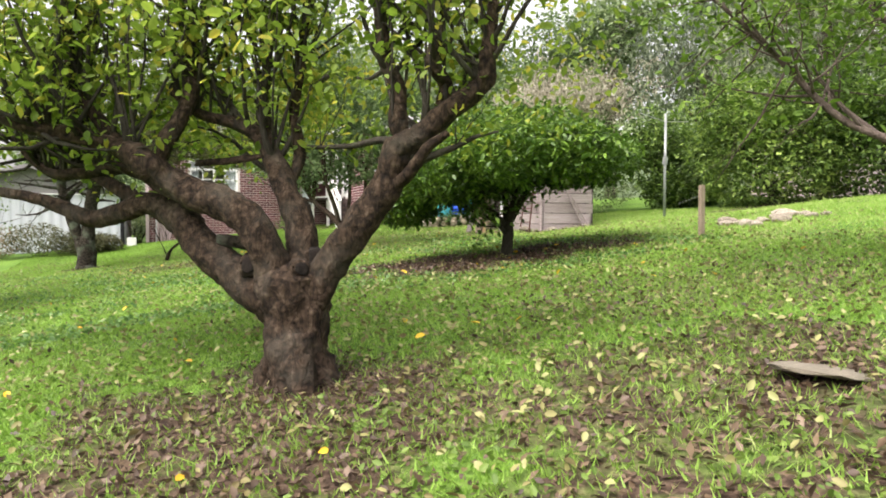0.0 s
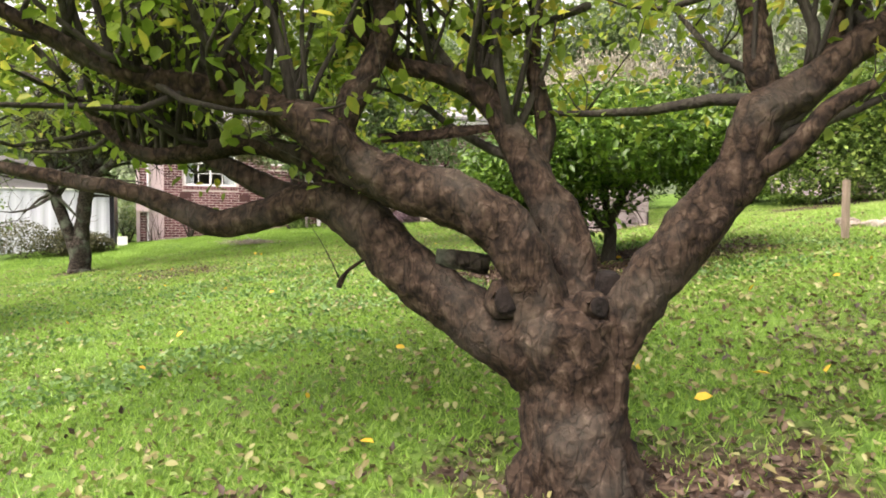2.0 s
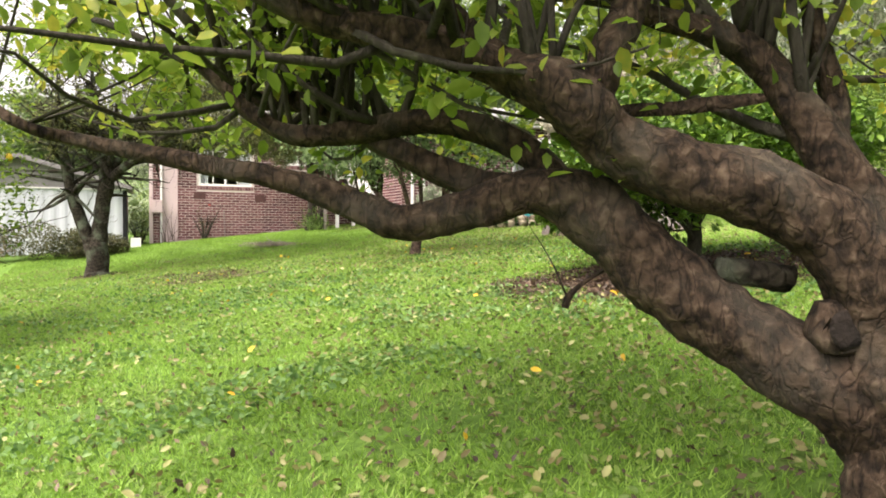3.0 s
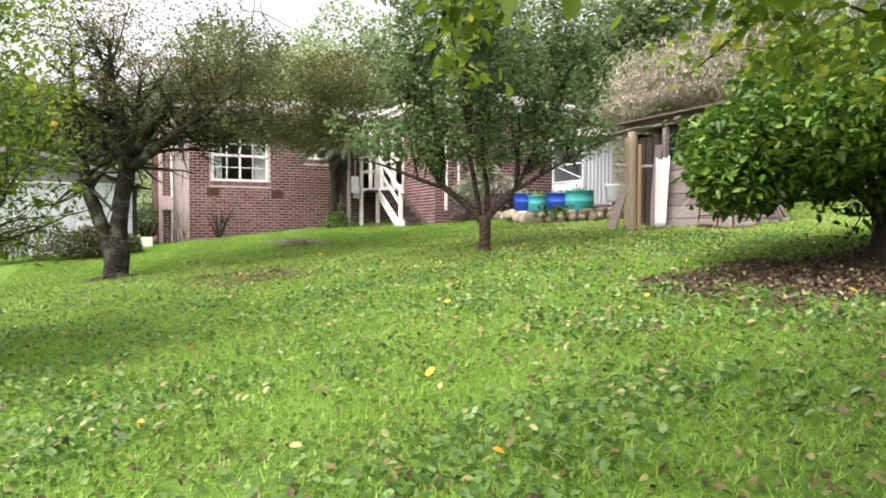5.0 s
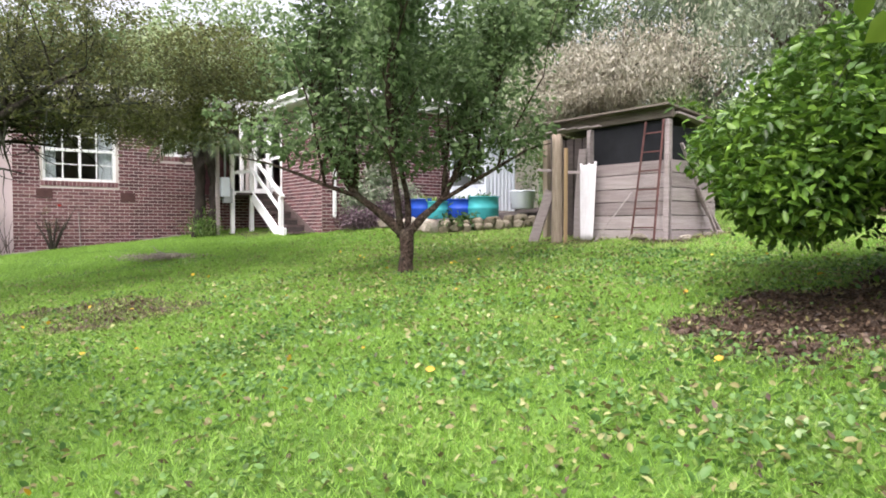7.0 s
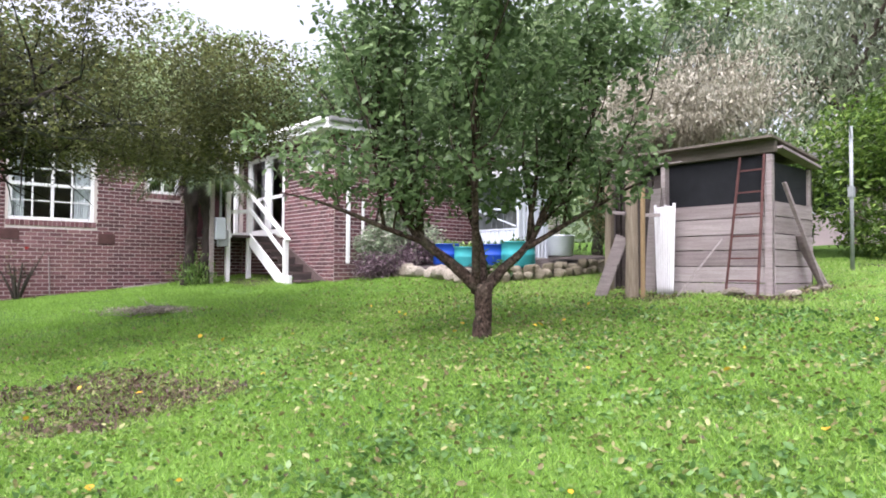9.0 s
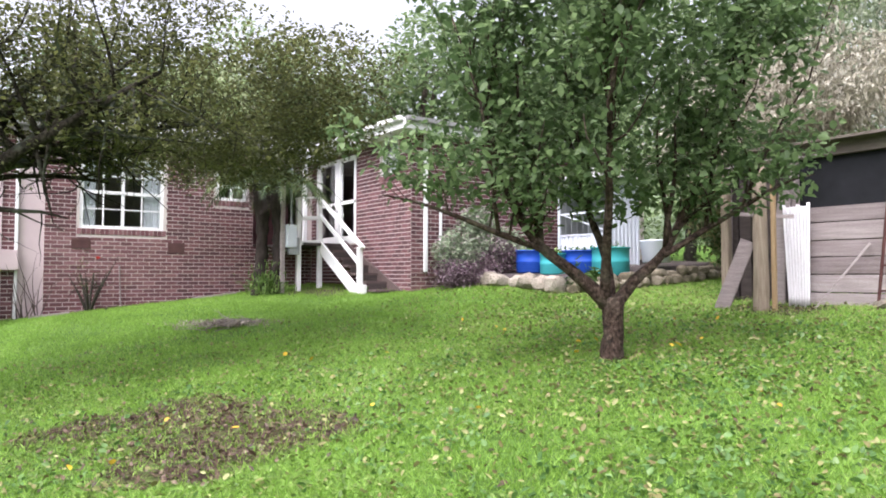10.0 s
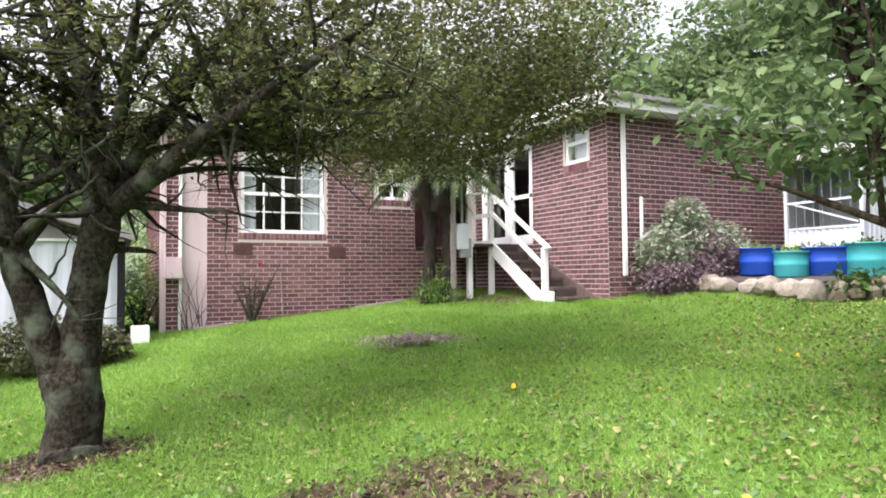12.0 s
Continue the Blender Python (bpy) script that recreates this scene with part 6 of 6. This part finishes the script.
hillside()
neighbour = thing("neighbour_house", "distant low house with a grey roof and pale brick wall", "house", (25, -8.5, gz(25, -8.5)))
part("wall", box(-3, 3, -5, 4, -0.3, 2.3), M_RENDER, neighbour)
mesh_part("roof", link_mesh("roof", [(-3.6, -5.6, 2.3), (3.6, -5.6, 2.3), (3.6, 4.6, 2.3), (-3.6, 4.6, 2.3), (0, -2.5, 3.9), (0, 1.5, 3.9)], [(0, 1, 4), (1, 2, 5, 4), (2, 3, 5), (3, 0, 4, 5), (3, 2, 1, 0)], M_ROOF), neighbour)
for y in (-3.5, -0.5, 2.0):
    w = part("window", box(-3.04, -2.98, y, y + 1.2, 0.9, 2.0), M_WHITE, neighbour)
    part("pane", box(-3.06, -3.045, y + 0.08, y + 1.12, 0.98, 1.92), M_MESH, w)

# ---- stones, posts and small things ----
ROCKS = []
for s in range(5):
    bm = bmesh.new()
    bmesh.ops.create_icosphere(bm, subdivisions=2, radius=1.0)
    for v in bm.verts:
        k = 1 + 0.30 * noise.noise(v.co * 1.1 + Vector((s * 7, 0, 0))) + 0.10 * noise.noise(v.co * 3.1 + Vector((0, s * 5, 0)))
        v.co = Vector((v.co.x * k, v.co.y * k, max(v.co.z * k, -0.75)))
        v.co = Vector([math.copysign(min(abs(c), 0.78 + 0.05 * s), c) for c in v.co])
    me = bpy.data.meshes.new("stone")
    bm.to_mesh(me)
    bm.free()
    ROCKS.append(me)


def stone(parent, x, y, z, sx, sy, sz_, rz, material, rng, name="stone"):
    me = ROCKS[rng.randrange(5)]
    key = me.name + material.name
    if key not in bpy.data.meshes:
        c = me.copy()
        c.name = key
        c.materials.append(material)
    ob = new(name, bpy.data.meshes[key])
    ob.matrix_basis = Matrix.LocRotScale((x, y, z), Euler((rng.uniform(-0.15, 0.15), rng.uniform(-0.15, 0.15), rz)), (sx, sy, sz_))
    if parent:
        ob.parent = parent
    return ob


stone_wall = thing("stone_wall", "low dry wall of rough pale and mossy stones", "stone wall")
rr = random.Random(77)
LINE = [(6.40, -5.55), (6.45, -6.3), (6.40, -7.0), (6.50, -7.75), (7.3, -7.95), (8.4, -8.05), (9.6, -8.25), (10.6, -8.4)]
for (ax, ay), (bx, by) in zip(LINE, LINE[1:]):
    ln = math.hypot(bx - ax, by - ay)
    far = ax > 6.45
    w = 0.24 if far else 0.36
    for lv in range(2 if far else 1):
        k = max(2, int(ln / w))
        for i in range(k):
            t = (i + 0.5 + rr.uniform(-0.15, 0.15)) / k
            x, y = ax + (bx - ax) * t + rr.uniform(-0.03, 0.03), ay + (by - ay) * t + rr.uniform(-0.03, 0.03)
            s = w * rr.uniform(0.52, 0.72)
            stone(stone_wall, x + 0.04 * lv, y + 0.05 * lv, gz(x, y) + s * 0.55 + lv * 0.13, s, s * rr.uniform(0.7, 0.9), s * rr.uniform(0.62, 0.9), rr.uniform(0, 3), M_MOSSROCK if far or rr.random() < 0.25 else M_STONE, rr)
rubble = random.Random(78)
for i in range(22):
    x, y = 7.2 + rubble.uniform(0, 1.7), -18.05 - rubble.uniform(0, 1.0)
    s = rubble.uniform(0.05, 0.13)
    tagged(stone(None, x, y, gz(x, y) + s * 0.3, s * 1.3, s, s * 0.6, rubble.uniform(0, 3), M_STONE, rubble, "rubble_stone"), "small grey rubble stone lying in the grass", "stone", "rubble by the fence post")
for x, y, s in ((7.02, -12.5, 0.15), (7.3, -13.2, 0.11), (8.1, -13.3, 0.09), (7.9, -13.25, 0.07)):
    tagged(stone(None, x, y, gz(x, y) + s * 0.3, s * 1.3, s, s * 0.5, 1.0, M_STONE, rubble, "loose_stone"), "loose grey stone at the shed foot", "stone", "stones at the shed")
slab = tagged(stone(None, 2.36, -24.02, gz(2.36, -24.02) + 0.01, 0.36, 0.24, 0.022, 0.35, M_SLAB, rubble, "flat_stone"), "flat pale stone slab lying in the grass", "stone")
fence_post = thing("fence_post", "short weathered grey fence post in the lawn", "post", at(6.17, -19.03))
part("post", box(-0.035, 0.035, -0.035, 0.035, -0.2, 0.70, 0.01), M_POSTWOOD, fence_post)
part("wire_stub", beam((-0.055, 0, 0.55), (-0.3, 0.1, 0.45), 0.004, 0.004, 0), M_GALV, fence_post)
hoist = thing("clothes_line_pole", "galvanised clothes line pole with cross arms", "clothes line", at(10.7, -12.8))
bm = bmesh.new()
bmesh.ops.create_cone(bm, cap_ends=True, segments=14, radius1=0.035, radius2=0.03, depth=2.6, matrix=Matrix.Translation((0, 0, 1.2)))
part("pole", bm, M_GALV, hoist, smooth=True)
for k in range(2):
    part("arm", beam((0, 0, 2.3), (1.0 * math.cos(k * 3.14 + 0.3), 1.0 * math.sin(k * 3.14 + 0.3), 2.4), 0.018, 0.018, 0.003), M_GALV, hoist)
part("collar", box(-0.05, 0.05, -0.05, 0.05, 1.25, 1.45, 0.015), M_GALV, hoist)
heap = thing("twig_heap", "low heap of dry twigs and litter on the lawn", "twig heap", at(1.5, -5.1))
hr = random.Random(5)
tw = []
for _ in range(70):
    a, r = hr.uniform(0, 6.28), abs(hr.gauss(0, 0.25))
    p = Vector((r * math.cos(a) * 1.5, r * math.sin(a), max(0.0, 0.10 - r * 0.2)))
    d = Vector((hr.gauss(0, 1), hr.gauss(0, 1), 0.1)).normalized() * hr.uniform(0.1, 0.35)
    tw.append([(p - d, 0.008), (p + Vector((0, 0, 0.02)), 0.007), (p + d, 0.003)])
mesh_part("twig_tangle", tubes("twig_tangle", tw, M_GREYWOOD, 5, 0.05), heap)
tagged(mesh_part("litter", leaves("litter", [(hr.gauss(0, 0.4), hr.gauss(0, 0.24), 0.02 + 0.08 * hr.random()) for _ in range(1100)], 0.055, L_PALELITTER, hr, 0, 0.5), heap), kind="stuff")
for k, (x0, y0, x1, y1) in enumerate(((2.2, -0.55, 3.1, -0.75), (-0.9, -0.35, -0.2, -0.45))):
    edge = thing("garden_edging", "old timber edging board at the foot of the wall", "edging")
    part("board", beam((x0, y0, gz(x0, y0) + 0.03), (x1, y1, gz(x1, y1) + 0.03), 0.10, 0.05), M_GREYWOOD, edge)
creeper = thing("bare_creeper", "bare tangled creeper stems on the brick pier", "creeper", at(-0.95, -0.12))
cr = random.Random(9)
cp = [twig(cr, (cr.uniform(-0.25, 0.25), cr.uniform(-0.1, 0.0), -0.05), (cr.gauss(0, 0.15), 0.02, 1), cr.uniform(0.7, 1.5), 0.012, 0.35, 0.1, 8) for _ in range(14)]
tagged(mesh_part("stem_tangle", tubes("stem_tangle", cp, M_GREYBARK, 5, 0.05), creeper), kind="stuff")
drum = thing("white_crate", "small white plastic crate beside the garage", "crate", at(-1.85, -1.4))
for q in ((-0.14, 0.14, -0.12, -0.10), (-0.14, 0.14, 0.10, 0.12), (-0.14, -0.12, -0.1, 0.1), (0.12, 0.14, -0.1, 0.1)):
    part("crate_side", box(*q, 0, 0.28, 0.005), M_WHITE, drum)

# ---- lawn cover ----
def strew(rng, n, x0, x1, y0, y1, chance):
    out = []
    while len(out) < n:
        x, y = rng.uniform(x0, x1), rng.uniform(y0, y1)
        if rng.random() < chance(x, y):
            out.append((x, y, gz(x, y)))
    return out


def grass(name, n, x0, x1, y0, y1, h, w, seed):
    rng = random.Random(seed)
    P = np.array(strew(rng, n, x0, x1, y0, y1, lambda x, y: (1 - bare(x, y)) * (0.55 + 0.6 * noise.noise(Vector((x * 1.3, y * 1.3, 11)))) * (0.0 if y > -0.1 and x > -1.4 else 1.0)))
    g = np.random.default_rng(seed)
    az, lean = g.uniform(0, 6.283, n), g.normal(0, 0.6, (n, 2))
    H = (h * g.uniform(0.5, 1.3, n))[:, None]
    s = np.stack([np.cos(az), np.sin(az), 0 * az], 1) * w * g.uniform(0.7, 1.3, n)[:, None]
    tip = P + np.concatenate([lean * H, H], 1)
    V = np.stack([P - s, P + s, tip], 1).reshape(-1, 3)
    T = np.arange(3 * n, dtype=np.int32)
    me = bpy.data.meshes.new(name)
    me.vertices.add(len(V))
    me.vertices.foreach_set("co", V.ravel())
    me.loops.add(3 * n)
    me.loops.foreach_set("vertex_index", T)
    me.polygons.add(n)
    me.polygons.foreach_set("loop_start", np.arange(0, 3 * n, 3, dtype=np.int32))
    me.update(calc_edges=True)
    me.materials.append(L_GRASS)
    return tagged(new(name, me), "short bright green lawn grass", "grass", kind="stuff")


grass("lawn_grass", 330000, -4.5, 6.0, -26.0, -8.0, 0.042, 0.0045, 401)
grass("far_lawn_grass", 90000, -4.5, 7.0, -8.0, -0.1, 0.05, 0.006, 402)
grass("side_lawn_grass", 70000, 6.0, 13.0, -22.0, -8.0, 0.05, 0.006, 403)
wire = thing("line_wire", "thin dark clothes line wire strung from the pole", "wire")
mesh_part("wire", tubes("wire", [[(Vector((10.7, -12.8, 3.0)).lerp(Vector((9.2, -21.5, 2.75)), k / 12) - Vector((0, 0, 0.12 * math.sin(math.pi * k / 12))), 0.006) for k in range(13)]], M_MESH, 5, 0.0), wire)
wr = random.Random(410)
weed = strew(wr, 60000, -4.5, 6.5, -26.0, -7.0, lambda x, y: (1 - 0.8 * bare(x, y)) * max(0.05, 0.4 + 0.9 * noise.noise(Vector((x * 1.1, y * 1.1, 21)))))
tagged(new("lawn_weeds", leaves("lawn_weeds", [(x, y, z + 0.015 + 0.02 * wr.random()) for x, y, z in weed], 0.036, L_WEED, wr, -0.15, 0.6, None, True)), "broad-leaved weeds and clover in the lawn", "weeds", kind="stuff")


clover = strew(wr, 13000, -4.5, 6.0, -19.8, -9.0, lambda x, y: (1 - 0.9 * bare(x, y)) * max(0.03, 0.25 + 1.1 * noise.noise(Vector((x * 0.9, y * 0.9, 51))) + 0.5 * noise.noise(Vector((x * 3.1, y * 3.1, 53)))) * (0.35 + 0.65 * (1 - sstep(-16, -11, y))))
tagged(new("clover_patch", leaves("clover_patch", [(x, y, z + 0.02 + 0.025 * wr.random()) for x, y, z in clover], 0.05, L_CLOVER, wr, -0.1, 0.7, None, True)), "dark green clover and plantain growing through the lawn", "weeds", kind="stuff")


def fall(x, y):
    k = 0.25 + 0.5 * max(0, noise.noise(Vector((x * 0.6, y * 0.6, 31))))
    for cx, cy, r, a in ((0.8, -22.5, 2.6, 0.9), (3.5, -17.6, 2.4, 0.6), (2.8, -12.5, 2.6, 0.8), (5.5, -9.5, 1.8, 0.9), (3, -20.5, 2.5, 0.6)):
        k += a * math.exp(-((x - cx) ** 2 + (y - cy) ** 2) / r ** 2)
    return min(1, k * 0.6)


tagged(new("fallen_leaves", leaves("fallen_leaves", [(x, y, z + 0.035 + 0.015 * wr.random()) for x, y, z in strew(wr, 15000, -4.5, 9.0, -26, -5.5, lambda x, y: fall(x, y) * (1 - 0.85 * min(1, bare(x, y))))], 0.05, L_FALLEN, wr, 0.0, 0.6, None, True)), "pale fallen leaves scattered over the lawn", "leaves", kind="stuff")
tagged(new("yellow_leaves", leaves("yellow_leaves", [(x, y, z + 0.045) for x, y, z in strew(wr, 110, -3.5, 6.0, -26, -8, fall)], 0.07, L_YELLOW, wr, 0.0, 0.65, None, True)), "bright yellow and orange fallen leaves", "leaves", kind="stuff")
tagged(new("leaf_litter", leaves("leaf_litter", [(x, y, z + 0.012) for x, y, z in strew(wr, 34000, -4, 7, -26, -5, lambda x, y: bare(x, y) ** 1.5 + 0.025 + 0.05 * (1 - sstep(-20, -16, y)))], 0.05, L_MULCH, wr, 0.0, 0.5)), "dark rotting leaf litter on bare soil", "leaf litter", kind="stuff")

# ---- bricks ----
BL, BH, BT, J = 0.24, 0.086, 0.05, 0.015


def brick_mesh(name, length, axis_x, side):
    l, h, t = length - J, BH - J, BT
    if axis_x:
        V = [(x, y, z) for x in (0, l) for y in (0, t) for z in (0, h)]
    else:
        V = [(y, x, z) for x in (0, l) for y in (0, t) for z in (0, h)]
    F = [(0, 1, 5, 4), (2, 6, 7, 3), (0, 4, 6, 2), (1, 3, 7, 5), (0, 2, 3, 1), (4, 5, 7, 6)]
    return link_mesh(name, V, F, M_BRICK)


def courses(u0, u1, z0, z1, holes):
    """Stretcher bond, clipped at the ends and round the holes."""
    out = []
    for c in range(int((z1 - z0) / BH)):
        z = z0 + c * BH
        u = u0 - (BL / 2 if c % 2 else 0)
        while u < u1 - 0.02:
            spans = [(max(u, u0), min(u + BL, u1))]
            for h in holes:
                if z + BH * 0.7 > h[2] and z + BH * 0.3 < h[3]:
                    spans = [s for a, b in spans for s in ((a, min(b, h[0])), (max(a, h[1]), b)) if s[1] - s[0] > 0.03]
            out += [(a, b - a, z) for a, b in spans if b - a > 0.03]
            u += BL
    return out


BRICKS = {}
rest_v, rest_f = [], []
wall_front = [o for o in house.children if o.name.split(".")[0] == "wall"][0]
for axis_x, plane, u0, u1, z0, holes, near in ((True, 0.0, -0.64, 5.29, -0.55, [(-0.05, 1.74, 1.38, 3.1), (2.80, 3.65, 2.16, 3.0), (3.75, 5.29, LANDZ, 3.2)], True), (True, 0.0, -1.37, -1.12, -0.6, [], False), (False, 5.3, -4.64, 0.0, -0.3, [(-4.18, -3.40, 2.52, 3.42), GDOOR], False),
                                               (True, -4.64, 5.303, 10.6, -0.1, [], False), (False, -1.37, 0.06, 8.0, -0.6, [], False)):
    for u, ln, z in courses(u0, u1, z0, EAVE - 0.02, holes):
        full = abs(ln - BL) < 1e-4 or abs(ln - BL / 2) < 1e-4
        if near and full and u < 1.95 and z < 1.36 and len([1 for o in wall_front.children]) < 300:
            key = round(ln, 3)
            if key not in BRICKS:
                BRICKS[key] = brick_mesh("brick", ln, True, 0)
            ob = new("brick", BRICKS[key])
            ob.parent = wall_front
            ob.location = (u + J / 2, plane, z)
        else:
            a, b, n = u + J / 2, u + ln - J / 2, len(rest_v)
            for x in (a, b):
                for y in (plane, plane + BT):
                    for zz in (z, z + BH - J):
                        rest_v.append((x, y, zz) if axis_x else (y, x, zz))
            rest_f += [tuple(n + i for i in f) for f in ((0, 1, 5, 4), (2, 6, 7, 3), (0, 4, 6, 2), (1, 3, 7, 5), (0, 2, 3, 1), (4, 5, 7, 6))]
tagged(mesh_part("brickwork", link_mesh("brickwork", rest_v, rest_f, M_BRICK), house), kind="stuff")
